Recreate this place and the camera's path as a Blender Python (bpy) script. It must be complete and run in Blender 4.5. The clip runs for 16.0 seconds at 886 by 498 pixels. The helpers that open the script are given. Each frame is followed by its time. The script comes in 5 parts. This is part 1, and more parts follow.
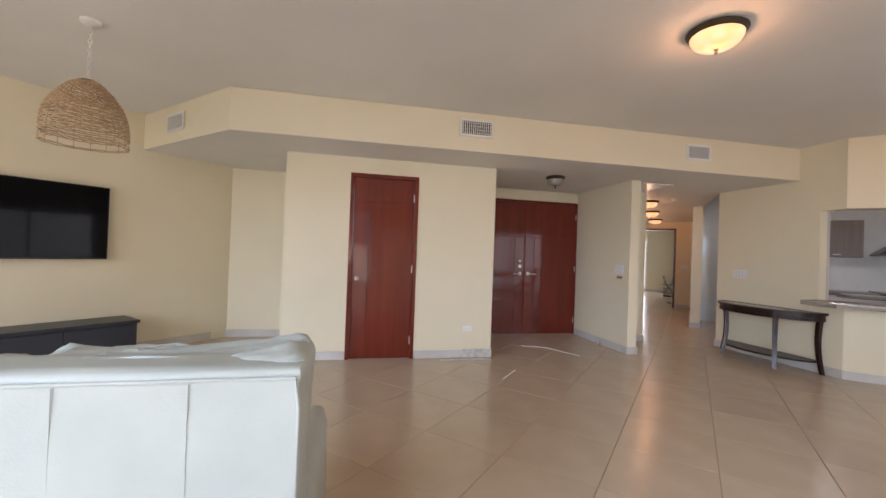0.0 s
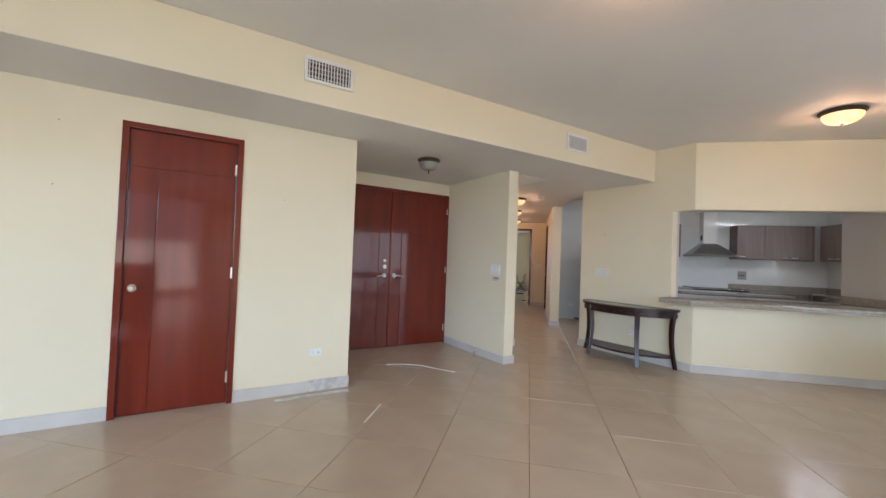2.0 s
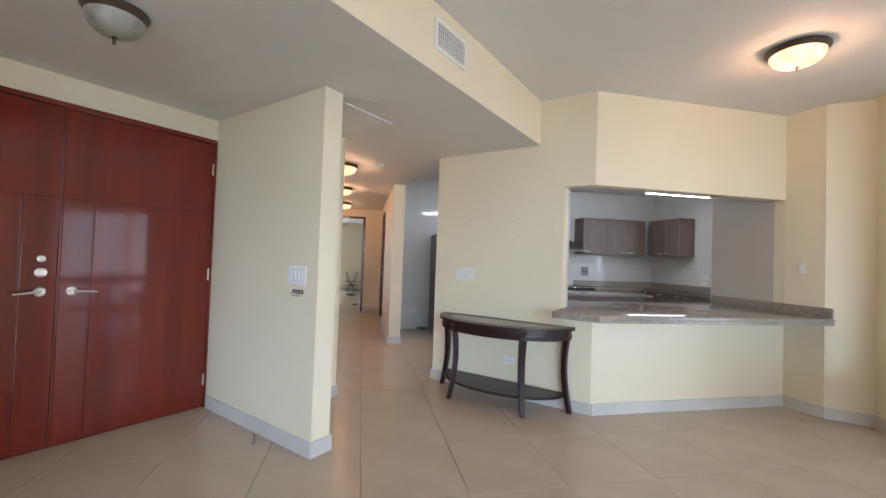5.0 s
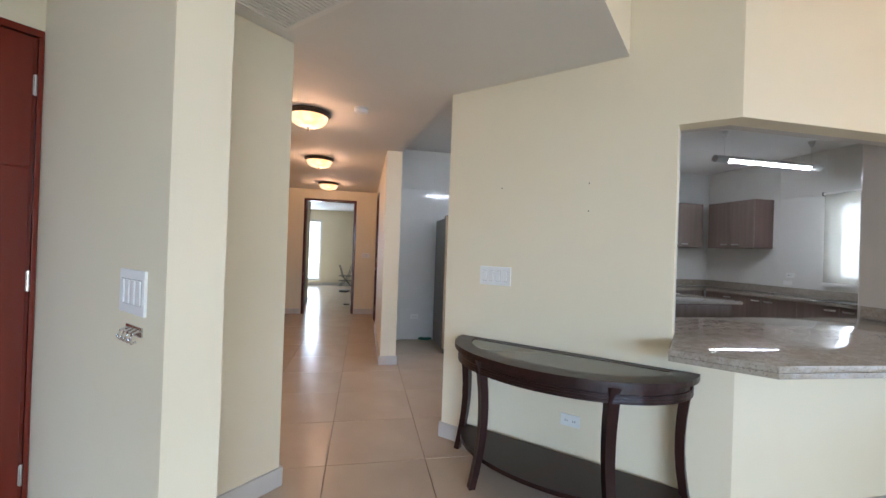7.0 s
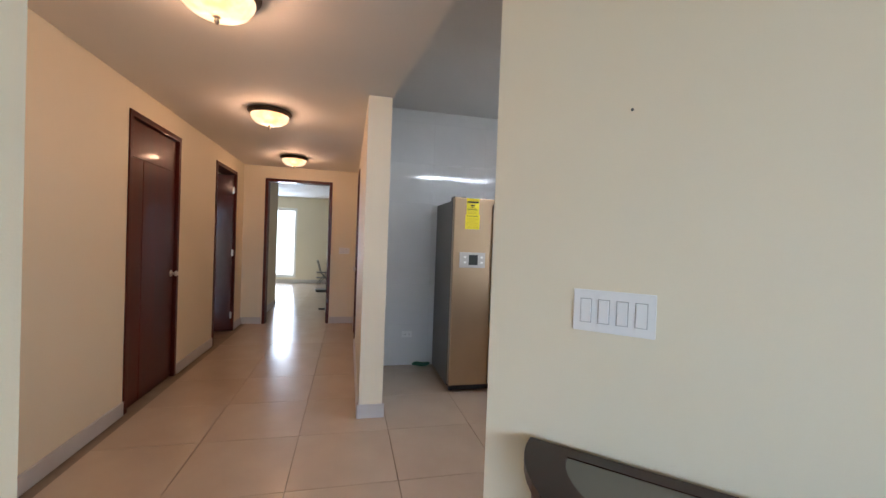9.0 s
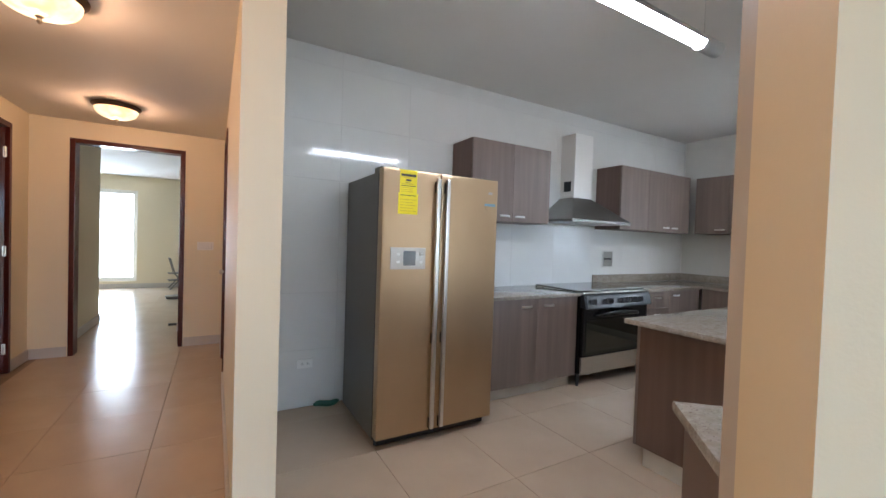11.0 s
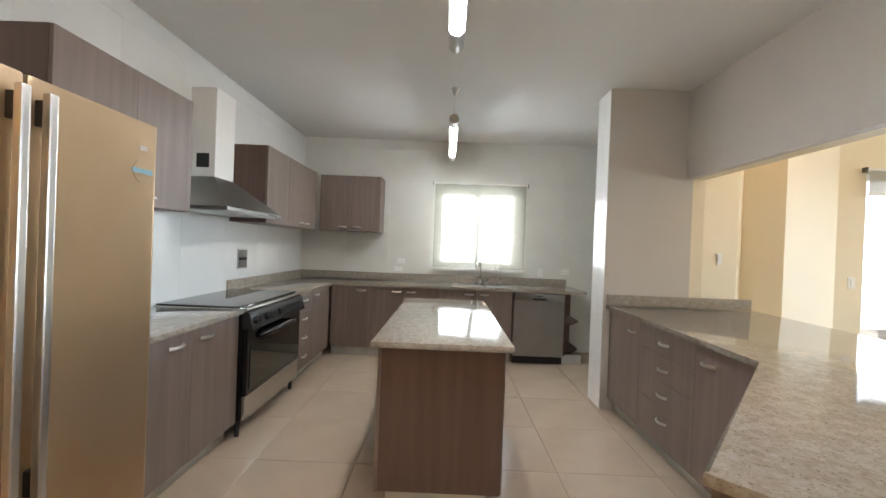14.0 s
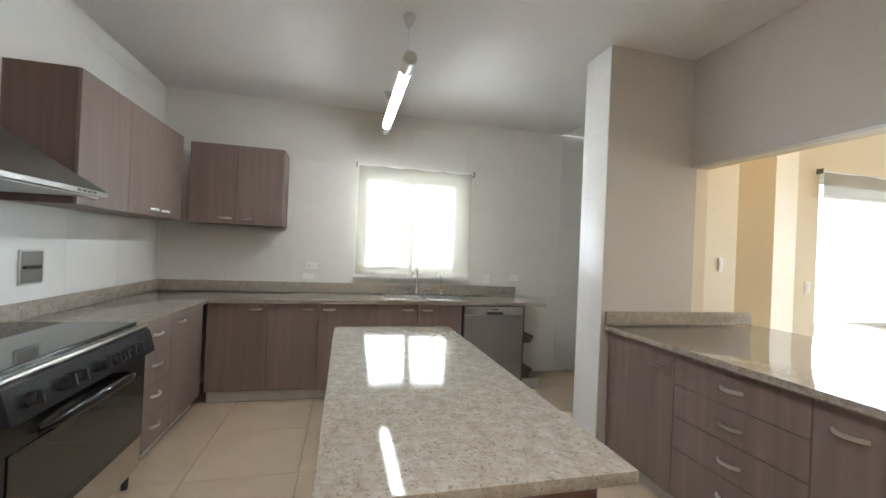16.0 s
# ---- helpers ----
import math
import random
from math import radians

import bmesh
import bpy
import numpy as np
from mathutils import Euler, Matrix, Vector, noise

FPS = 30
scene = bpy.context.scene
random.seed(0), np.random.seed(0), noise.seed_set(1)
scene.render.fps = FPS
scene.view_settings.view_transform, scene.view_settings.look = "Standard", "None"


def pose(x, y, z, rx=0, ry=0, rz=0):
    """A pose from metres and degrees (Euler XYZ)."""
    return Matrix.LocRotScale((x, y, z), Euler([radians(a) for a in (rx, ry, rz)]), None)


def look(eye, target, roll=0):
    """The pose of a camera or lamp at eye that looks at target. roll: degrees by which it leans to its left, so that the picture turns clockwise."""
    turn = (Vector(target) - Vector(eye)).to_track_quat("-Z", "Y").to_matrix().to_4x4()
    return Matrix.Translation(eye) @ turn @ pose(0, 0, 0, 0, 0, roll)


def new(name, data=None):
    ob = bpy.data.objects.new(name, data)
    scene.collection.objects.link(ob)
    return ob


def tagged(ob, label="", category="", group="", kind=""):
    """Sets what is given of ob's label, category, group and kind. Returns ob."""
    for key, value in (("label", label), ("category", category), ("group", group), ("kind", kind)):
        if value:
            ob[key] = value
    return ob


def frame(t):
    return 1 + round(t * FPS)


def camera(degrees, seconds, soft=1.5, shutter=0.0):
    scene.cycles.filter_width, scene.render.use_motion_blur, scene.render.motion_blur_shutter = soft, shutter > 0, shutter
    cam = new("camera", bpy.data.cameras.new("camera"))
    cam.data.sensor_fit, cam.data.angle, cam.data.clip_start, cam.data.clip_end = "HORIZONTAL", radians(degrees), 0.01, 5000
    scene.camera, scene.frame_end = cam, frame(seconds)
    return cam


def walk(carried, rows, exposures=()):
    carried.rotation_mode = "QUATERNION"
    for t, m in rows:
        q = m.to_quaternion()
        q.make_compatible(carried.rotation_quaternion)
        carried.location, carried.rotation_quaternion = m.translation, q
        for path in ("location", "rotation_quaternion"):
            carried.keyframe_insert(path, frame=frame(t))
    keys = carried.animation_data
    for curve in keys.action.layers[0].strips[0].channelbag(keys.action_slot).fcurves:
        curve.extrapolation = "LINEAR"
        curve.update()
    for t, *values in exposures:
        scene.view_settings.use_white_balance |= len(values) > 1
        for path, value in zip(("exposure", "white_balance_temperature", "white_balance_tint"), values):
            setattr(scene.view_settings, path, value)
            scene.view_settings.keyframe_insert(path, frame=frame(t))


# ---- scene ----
# The walk: seconds, eye, a point looked at, lean.
cam = camera(96.2, 16.0)
PATH = [
    (0, (0.275, 0.446, 1.347), (-0.791, 2.138, 1.366), 2.1),
    (0.5, (0.153, 0.669, 1.324), (-0.818, 2.417, 1.36), 2.1),
    (1, (0.043, 0.92, 1.325), (-0.795, 2.735, 1.367), 2.1),
    (1.5, (-0.101, 1.21, 1.343), (-0.753, 3.101, 1.383), 2.2),
    (2, (-0.208, 1.509, 1.324), (-0.634, 3.462, 1.369), 2.2),
    (2.5, (-0.325, 1.854, 1.339), (-0.506, 3.845, 1.384), 2.1),
    (3, (-0.398, 2.23, 1.35), (-0.354, 4.229, 1.399), 2.1),
    (3.5, (-0.388, 2.622, 1.347), (-0.168, 4.609, 1.4), 2.1),
    (4, (-0.374, 3.035, 1.345), (-0.024, 5.004, 1.399), 2.1),
    (4.2, (-0.355, 3.214, 1.348), (0.027, 5.176, 1.403), 2.0),
    (6.5, (0.02, 5.073, 1.347), (0.425, 7.031, 1.368), 2.1),
    (7, (0.018, 5.48, 1.348), (0.408, 7.441, 1.356), 2.0),
    (7.5, (0.039, 5.882, 1.358), (0.43, 7.844, 1.354), 2.0),
    (8, (0.07, 6.315, 1.358), (0.47, 8.274, 1.343), 2.0),
    (8.2, (0.083, 6.465, 1.37), (0.489, 8.423, 1.35), 2.1),
    (10.5, (0.176, 7.928, 1.378), (0.973, 9.762, 1.33), 1.8),
    (11, (0.16, 8.184, 1.354), (1.155, 9.918, 1.31), 1.9),
    (11.5, (0.175, 8.423, 1.343), (1.396, 10.007, 1.299), 1.8),
    (12, (0.157, 8.636, 1.365), (1.629, 9.989, 1.321), 1.8),
    (12.5, (0.141, 8.842, 1.372), (1.838, 9.899, 1.335), 2.0),
    (13, (0.163, 9.038, 1.373), (2.036, 9.74, 1.345), 2.0),
    (13.5, (0.264, 9.191, 1.371), (2.235, 9.533, 1.356), 2.1),
    (14, (0.434, 9.386, 1.383), (2.434, 9.408, 1.373), 2.2),
    (14.5, (0.659, 9.496, 1.375), (2.65, 9.3, 1.369), 2.3),
    (15, (0.953, 9.576, 1.376), (2.924, 9.236, 1.378), 2.5),
    (15.5, (1.287, 9.626, 1.36), (3.244, 9.213, 1.37), 2.6),
    (16, (1.608, 9.704, 1.384), (3.549, 9.22, 1.393), 2.5),
]
walk(cam, [(t, look(eye, target, roll)) for t, eye, target, roll in PATH], exposures=[(0, -0.78, 6750, 22), (1.5, -0.55, 6200, 14), (3.5, -0.24, 6100, 14), (6.5, -0.10, 5700, 11), (8.2, -0.24, 5750, 12), (10.5, 0.04, 5700, 11), (12, 0.34, 6250, 9), (13.5, 0.50, 6450, 9), (14.5, 0.43, 6400, 8), (16, 0.45, 6400, 8)])

# ---- light ----
world = bpy.data.worlds.new("sky")
scene.world = world
world.use_nodes = True
wn = world.node_tree.nodes
sky = wn.new("ShaderNodeTexSky")
sky.sky_type, sky.sun_disc = "NISHITA", False
sky.sun_elevation, sky.sun_rotation = radians(48), radians(200)
wn["Background"].inputs[1].default_value = 0.15
world.node_tree.links.new(sky.outputs[0], wn["Background"].inputs[0])
sun = new("sun", bpy.data.lights.new("sun", "SUN"))
sun.data.energy, sun.data.angle, sun.data.color = 1.2, radians(10), (1.0, 0.95, 0.88)
sun.matrix_world = look((0, 0, 20), (-3, 14, 0))


def window_light(name, eye, target, w, h, watts, color=(0.80, 0.90, 1.0), spread=180):
    lamp = new(name, bpy.data.lights.new(name, "AREA"))
    lamp.data.shape, lamp.data.size, lamp.data.size_y = "RECTANGLE", w, h
    lamp.data.energy, lamp.data.color, lamp.data.spread = watts, color, radians(spread)
    lamp.matrix_world = look(eye, target)
    return lamp


# The sky's light falls in from above; a weaker, warmer light comes back from the ground and trees.
window_light("window_light_south_sky", (-0.2, -3.75, 2.10), (-0.2, -2.75, 1.47), 9.4, 1.3, 430, (0.57, 0.77, 1.0), 80)
window_light("window_light_south_ground", (-0.2, -3.40, 0.80), (-0.2, 0, 1.5), 9.4, 1.4, 245, (1.0, 0.94, 0.80))
window_light("window_light_east", (4.86, 3.66, 1.17), (0, 3.66, 1.17), 2.95, 2.32, 60)
window_light("window_light_kitchen", (6.35, 8.97, 1.66), (0, 8.97, 1.66), 1.15, 1.1, 105)
window_light("window_light_bedroom", (-2.2, 20.12, 1.15), (-2.2, 0, 1.15), 1.9, 2.3, 190)


# ---- materials ----
def shader(name, color, rough=0.5, metal=0.0, coat=0.0, spec=0.5):
    m = bpy.data.materials.new(name)
    m.use_nodes = True
    b = m.node_tree.nodes["Principled BSDF"]
    b.inputs["Base Color"].default_value = (*color, 1)
    b.inputs["Roughness"].default_value = rough
    b.inputs["Metallic"].default_value = metal
    b.inputs["Coat Weight"].default_value = coat
    b.inputs["Coat Roughness"].default_value = 0.10
    b.inputs["Specular IOR Level"].default_value = spec
    return m, m.node_tree.nodes, m.node_tree.links, b


def texture(m_nodes, m_links, scale, stretch=(1, 1, 1), detail=4.0, space="Object"):
    """A noise at real-world size in the object's own space."""
    co = m_nodes.new("ShaderNodeTexCoord")
    mp = m_nodes.new("ShaderNodeMapping")
    mp.inputs["Scale"].default_value = stretch
    nz = m_nodes.new("ShaderNodeTexNoise")
    nz.inputs["Scale"].default_value, nz.inputs["Detail"].default_value = scale, detail
    m_links.new(co.outputs[space], mp.inputs[0])
    m_links.new(mp.outputs[0], nz.inputs["Vector"])
    return nz


def ramp(m_nodes, m_links, source, stops):
    r = m_nodes.new("ShaderNodeValToRGB")
    els = r.color_ramp.elements
    while len(els) < len(stops):
        els.new(0.5)
    for el, (pos, col) in zip(els, stops):
        el.position, el.color = pos, (*col, 1)
    m_links.new(source, r.inputs[0])
    return r


def bump(m_nodes, m_links, source, b, strength, distance):
    n = m_nodes.new("ShaderNodeBump")
    n.inputs["Strength"].default_value, n.inputs["Distance"].default_value = strength, distance
    m_links.new(source, n.inputs["Height"])
    m_links.new(n.outputs[0], b.inputs["Normal"])


def mottled(name, dark, light, scale, rough, metal=0.0, coat=0.0, stretch=(1, 1, 1), grain=90.0, relief=0.15, spec=0.5, depth=0.002, rough_range=0.08):
    """Two scales: a broad drift of colour and gloss, and a fine relief."""
    m, n, l, b = shader(name, light, rough, metal, coat, spec)
    broad = texture(n, l, scale, stretch)
    col = ramp(n, l, broad.outputs[0], [(0.32, dark), (0.68, light)])
    l.new(col.outputs[0], b.inputs["Base Color"])
    fine = texture(n, l, grain, stretch, 3.0)
    bump(n, l, fine.outputs[0], b, relief, depth)
    rr = n.new("ShaderNodeMapRange")
    rr.inputs[3].default_value, rr.inputs[4].default_value = max(0.02, rough - rough_range), rough + rough_range
    l.new(broad.outputs[0], rr.inputs[0])
    l.new(rr.outputs[0], b.inputs["Roughness"])
    return m


paint = mottled("cream_paint", (0.745, 0.668, 0.490), (0.785, 0.708, 0.530), 0.9, 0.62, grain=220, relief=0.12)
white_paint = mottled("white_paint", (0.72, 0.71, 0.68), (0.78, 0.77, 0.74), 0.7, 0.75, grain=180, relief=0.1)
skirting_mat = mottled("pale_skirting", (0.52, 0.49, 0.45), (0.60, 0.57, 0.53), 3.0, 0.45, grain=160)
grout = mottled("grout", (0.21, 0.16, 0.12), (0.27, 0.215, 0.16), 6.0, 0.9, grain=300)
mahogany = mottled("mahogany", (0.125, 0.0115, 0.0045), (0.185, 0.021, 0.008), 1.6, 0.42, coat=0.7, stretch=(5, 5, 0.4), grain=60, relief=0.03, spec=0.15)
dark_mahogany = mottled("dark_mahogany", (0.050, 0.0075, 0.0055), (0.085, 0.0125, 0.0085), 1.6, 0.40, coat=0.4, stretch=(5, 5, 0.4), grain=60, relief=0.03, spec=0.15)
mahogany.node_tree.nodes["Principled BSDF"].inputs["Coat Roughness"].default_value = 0.075
dark_wood = mottled("dark_brown_wood", (0.010, 0.0022, 0.0022), (0.022, 0.0050, 0.0042), 3.0, 0.37, coat=0.15, stretch=(5, 5, 0.8), grain=70, relief=0.03, spec=0.3)
laminate = mottled("taupe_laminate", (0.172, 0.130, 0.109), (0.222, 0.172, 0.146), 3.0, 0.40, stretch=(6, 6, 0.30), grain=70, relief=0.06)
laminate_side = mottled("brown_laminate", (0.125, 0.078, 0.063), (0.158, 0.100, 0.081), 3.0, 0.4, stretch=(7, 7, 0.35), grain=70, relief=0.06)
toe_mat = mottled("pale_toe_board", (0.56, 0.55, 0.51), (0.64, 0.63, 0.58), 5.0, 0.42, grain=120, relief=0.05)
steel = mottled("brushed_steel", (0.54, 0.53, 0.51), (0.62, 0.61, 0.58), 2.0, 0.21, metal=1.0, grain=30, relief=0.0, rough_range=0.02)
satin, *_ = shader("satin_steel", (0.70, 0.69, 0.66), 0.30, 1.0)
dark_steel, *_ = shader("dark_brushed_steel", (0.17, 0.165, 0.155), 0.30, 1.0)
appliance_steel = mottled("grey_appliance_steel", (0.27, 0.265, 0.25), (0.33, 0.325, 0.31), 2.0, 0.36, metal=1.0, grain=30, relief=0.0, rough_range=0.03)
dishwasher_steel = mottled("satin_dishwasher_steel", (0.33, 0.33, 0.325), (0.385, 0.385, 0.38), 2.0, 0.36, metal=1.0, grain=30, relief=0.0, rough_range=0.03)
chrome, *_ = shader("chrome", (0.75, 0.75, 0.75), 0.12, 1.0)
nickel, *_ = shader("satin_nickel", (0.62, 0.58, 0.52), 0.28, 1.0)
champagne = mottled("champagne_steel", (0.43, 0.305, 0.180), (0.49, 0.350, 0.210), 2.0, 0.34, metal=0.75, stretch=(1, 1, 0.6), grain=30, relief=0.0, rough_range=0.05)
fridge_side_mat = mottled("grey_fridge_side", (0.085, 0.080, 0.075), (0.108, 0.102, 0.095), 3.0, 0.42, metal=0.2, grain=300, relief=0.12)
graphite, *_ = shader("graphite_metal", (0.050, 0.051, 0.053), 0.22, 0.6)
black_gloss, *_ = shader("black_enamel", (0.010, 0.010, 0.011), 0.14)
black_glass, *_ = shader("dark_oven_glass", (0.018, 0.018, 0.012), 0.04, spec=0.8)
black_matt = mottled("black_plastic", (0.012, 0.012, 0.013), (0.02, 0.02, 0.021), 5.0, 0.5)
screen_mat, *_ = shader("dark_screen", (0.004, 0.004, 0.005), 0.06, spec=0.10)
navy = mottled("dark_blue_lacquer", (0.010, 0.013, 0.022), (0.018, 0.022, 0.034), 2.0, 0.38, grain=60, relief=0.05)
bronze = mottled("dark_bronze", (0.060, 0.040, 0.028), (0.095, 0.064, 0.042), 6.0, 0.4, metal=0.4)
gap_grey, *_ = shader("shadowed_plastic_gap", (0.44, 0.44, 0.42), 0.5)
grey_metal = mottled("grey_metal", (0.10, 0.10, 0.09), (0.15, 0.15, 0.13), 6.0, 0.4, metal=0.5)
white_plastic, *_ = shader("white_plastic", (0.80, 0.80, 0.77), 0.3)
white_metal, *_ = shader("white_lacquered_metal", (0.78, 0.77, 0.74), 0.35)
alu, *_ = shader("grey_aluminium", (0.55, 0.55, 0.53), 0.35, 0.6)
leather = mottled("cream_leather", (0.39, 0.43, 0.405), (0.455, 0.495, 0.465), 3.5, 0.39, grain=140, relief=0.25)
rattan = mottled("rattan", (0.36, 0.235, 0.125), (0.56, 0.40, 0.245), 30.0, 0.6, grain=200, relief=0.3)
teak = mottled("reddish_teak", (0.20, 0.075, 0.035), (0.29, 0.12, 0.06), 6.0, 0.4, stretch=(1, 8, 8))
brown_top = mottled("brown_wood_top", (0.085, 0.055, 0.040), (0.13, 0.085, 0.062), 4.0, 0.35, stretch=(1, 8, 8))
cushion_mat = mottled("white_cushion_fabric", (0.70, 0.69, 0.65), (0.78, 0.77, 0.73), 4.0, 0.8, grain=500, relief=0.3)
plaster = mottled("bare_plaster", (0.42, 0.40, 0.37), (0.66, 0.64, 0.60), 14.0, 0.9, grain=120, relief=0.5)
yellow_card, *_ = shader("yellow_card", (0.90, 0.76, 0.0), 0.45)
black_ink, *_ = shader("black_print", (0.02, 0.02, 0.02), 0.5)
amber_ink, *_ = shader("ochre_print", (0.55, 0.42, 0.02), 0.5)
panel_grey, *_ = shader("silver_panel", (0.46, 0.44, 0.41), 0.3, 0.5)
lcd, *_ = shader("dark_display", (0.02, 0.025, 0.025), 0.1)
sticker_grey, *_ = shader("grey_sticker", (0.40, 0.36, 0.32), 0.4)
sticker_blue, *_ = shader("blue_sticker", (0.20, 0.34, 0.42), 0.4)
green_plastic, *_ = shader("green_plastic", (0.02, 0.11, 0.07), 0.35)
table_glass, *_ = shader("table_glass", (0.13, 0.14, 0.13), 0.04)
hedge_mat = mottled("far_foliage", (0.03, 0.06, 0.02), (0.09, 0.14, 0.05), 3.0, 0.9)
ground_mat = mottled("far_ground", (0.10, 0.13, 0.06), (0.20, 0.22, 0.12), 0.2, 0.9)


def tile_material(name, dark, light, rough, drift):
    """Glazed tile: each piece a little apart from the next, with faint clouds inside it."""
    m, n, l, b = shader(name, light, rough)
    info = n.new("ShaderNodeObjectInfo")
    nz = texture(n, l, 2.5)
    col = ramp(n, l, nz.outputs[0], [(0.3, dark), (0.7, light)])
    hsv = n.new("ShaderNodeHueSaturation")
    mr = n.new("ShaderNodeMapRange")
    mr.inputs[3].default_value, mr.inputs[4].default_value = 1 - drift, 1 + drift
    l.new(info.outputs["Random"], mr.inputs[0])
    l.new(mr.outputs[0], hsv.inputs["Value"])
    l.new(col.outputs[0], hsv.inputs["Color"])
    l.new(hsv.outputs[0], b.inputs["Base Color"])
    wave = texture(n, l, 5.0)
    bump(n, l, wave.outputs[0], b, 0.06, 0.004)
    smear = texture(n, l, 9.0, (1, 0.4, 1))
    rr = n.new("ShaderNodeMapRange")
    rr.inputs[3].default_value, rr.inputs[4].default_value = max(0.03, rough - 0.05), rough + 0.06
    l.new(smear.outputs[0], rr.inputs[0])
    l.new(rr.outputs[0], b.inputs["Roughness"])
    return m


floor_tile_mat = tile_material("beige_floor_tile", (0.50, 0.395, 0.295), (0.555, 0.445, 0.335), 0.205, 0.014)
wall_tile_mat = tile_material("white_wall_tile", (0.70, 0.70, 0.675), (0.74, 0.74, 0.715), 0.075, 0.008)
satin_tile_mat = tile_material("satin_white_wall_tile", (0.65, 0.645, 0.60), (0.69, 0.685, 0.64), 0.36, 0.008)


def granite_material():
    """Polished granite: pale and brown grains with scattered dark flecks."""
    m, n, l, b = shader("speckled_granite", (0.3, 0.27, 0.22), 0.07)
    co = n.new("ShaderNodeTexCoord")
    warp = texture(n, l, 18.0, detail=2.0)
    add = n.new("ShaderNodeVectorMath")
    add.operation = "MULTIPLY_ADD"
    add.inputs[1].default_value = (0.02, 0.02, 0.02)
    l.new(warp.outputs["Color"], add.inputs[0])
    l.new(co.outputs["Object"], add.inputs[2])
    grains = n.new("ShaderNodeTexVoronoi")
    grains.inputs["Scale"].default_value = 95
    l.new(add.outputs[0], grains.inputs["Vector"])
    a = ramp(n, l, grains.outputs["Color"], [(0.10, (0.17, 0.130, 0.100)), (0.36, (0.29, 0.245, 0.195)), (0.65, (0.36, 0.325, 0.275)), (0.92, (0.49, 0.46, 0.41))])
    clouds = ramp(n, l, texture(n, l, 22.0).outputs[0], [(0.36, (0.29, 0.25, 0.20)), (0.52, (0.33, 0.295, 0.245)), (0.66, (0.37, 0.34, 0.295))])
    mix = n.new("ShaderNodeMix")
    mix.data_type = "RGBA"
    mix.inputs[0].default_value = 0.76
    l.new(a.outputs[0], mix.inputs[6])
    l.new(clouds.outputs[0], mix.inputs[7])
    fleck = ramp(n, l, texture(n, l, 130.0, detail=1.0).outputs[0], [(0.28, (0.60, 0.55, 0.51)), (0.38, (1, 1, 1))])
    mul = n.new("ShaderNodeMix")
    mul.data_type, mul.blend_type = "RGBA", "MULTIPLY"
    mul.inputs[0].default_value = 1.0
    l.new(mix.outputs[2], mul.inputs[6])
    l.new(fleck.outputs[0], mul.inputs[7])
    l.new(mul.outputs[2], b.inputs["Base Color"])
    return m


granite = granite_material()


def glass_material():
    m = bpy.data.materials.new("window_glass")
    m.use_nodes = True
    n, l = m.node_tree.nodes, m.node_tree.links
    n.remove(n["Principled BSDF"])
    g, t, x = n.new("ShaderNodeBsdfGlossy"), n.new("ShaderNodeBsdfTransparent"), n.new("ShaderNodeMixShader")
    g.inputs["Roughness"].default_value = 0.02
    fr = n.new("ShaderNodeLayerWeight")
    fr.inputs[0].default_value = 0.5
    pw = n.new("ShaderNodeMapRange")
    pw.inputs[3].default_value, pw.inputs[4].default_value = 0.03, 0.30
    l.new(fr.outputs["Facing"], pw.inputs[0])
    l.new(pw.outputs[0], x.inputs[0])
    l.new(t.outputs[0], x.inputs[1])
    l.new(g.outputs[0], x.inputs[2])
    l.new(x.outputs[0], n["Material Output"].inputs[0])
    return m


glass = glass_material()


def shade_material():
    m = bpy.data.materials.new("cream_shade_fabric")
    m.use_nodes = True
    n, l = m.node_tree.nodes, m.node_tree.links
    n.remove(n["Principled BSDF"])
    d, t, x = n.new("ShaderNodeBsdfDiffuse"), n.new("ShaderNodeBsdfTranslucent"), n.new("ShaderNodeMixShader")
    d.inputs[0].default_value, t.inputs[0].default_value = (0.78, 0.75, 0.64, 1), (0.044, 0.041, 0.033, 1)
    x.inputs[0].default_value = 0.55
    tr, y = n.new("ShaderNodeBsdfTransparent"), n.new("ShaderNodeMixShader")
    y.inputs[0].default_value = 0.15
    l.new(d.outputs[0], x.inputs[1])
    l.new(t.outputs[0], x.inputs[2])
    l.new(x.outputs[0], y.inputs[1])
    l.new(tr.outputs[0], y.inputs[2])
    l.new(y.outputs[0], n["Material Output"].inputs[0])
    return m


shade_fabric = shade_material()


def glow(name, color, strength):
    m, n, l, b = shader(name, color, 0.3)
    b.inputs["Emission Color"].default_value = (*color, 1)
    b.inputs["Emission Strength"].default_value = strength
    return m


bowl_lit = glow("lit_alabaster_bowl", (1.0, 0.66, 0.30), 1.6)
bn, bl = bowl_lit.node_tree.nodes, bowl_lit.node_tree.links
veins = ramp(bn, bl, texture(bn, bl, 9.0).outputs[0], [(0.35, (1.0, 0.52, 0.22)), (0.62, (1.0, 0.80, 0.50))])
bl.new(veins.outputs[0], bn["Principled BSDF"].inputs["Emission Color"])
backdrop_mat = glow("bright_haze", (0.93, 0.97, 1.0), 1.5)
backdrop_sky_mat = glow("bright_sky_haze", (0.96, 0.98, 1.0), 4.2)
bowl_off = mottled("unlit_alabaster_bowl", (0.26, 0.25, 0.21), (0.36, 0.35, 0.30), 12.0, 0.3)
tube_lit = glow("lit_tube", (0.95, 0.97, 1.0), 66.0)


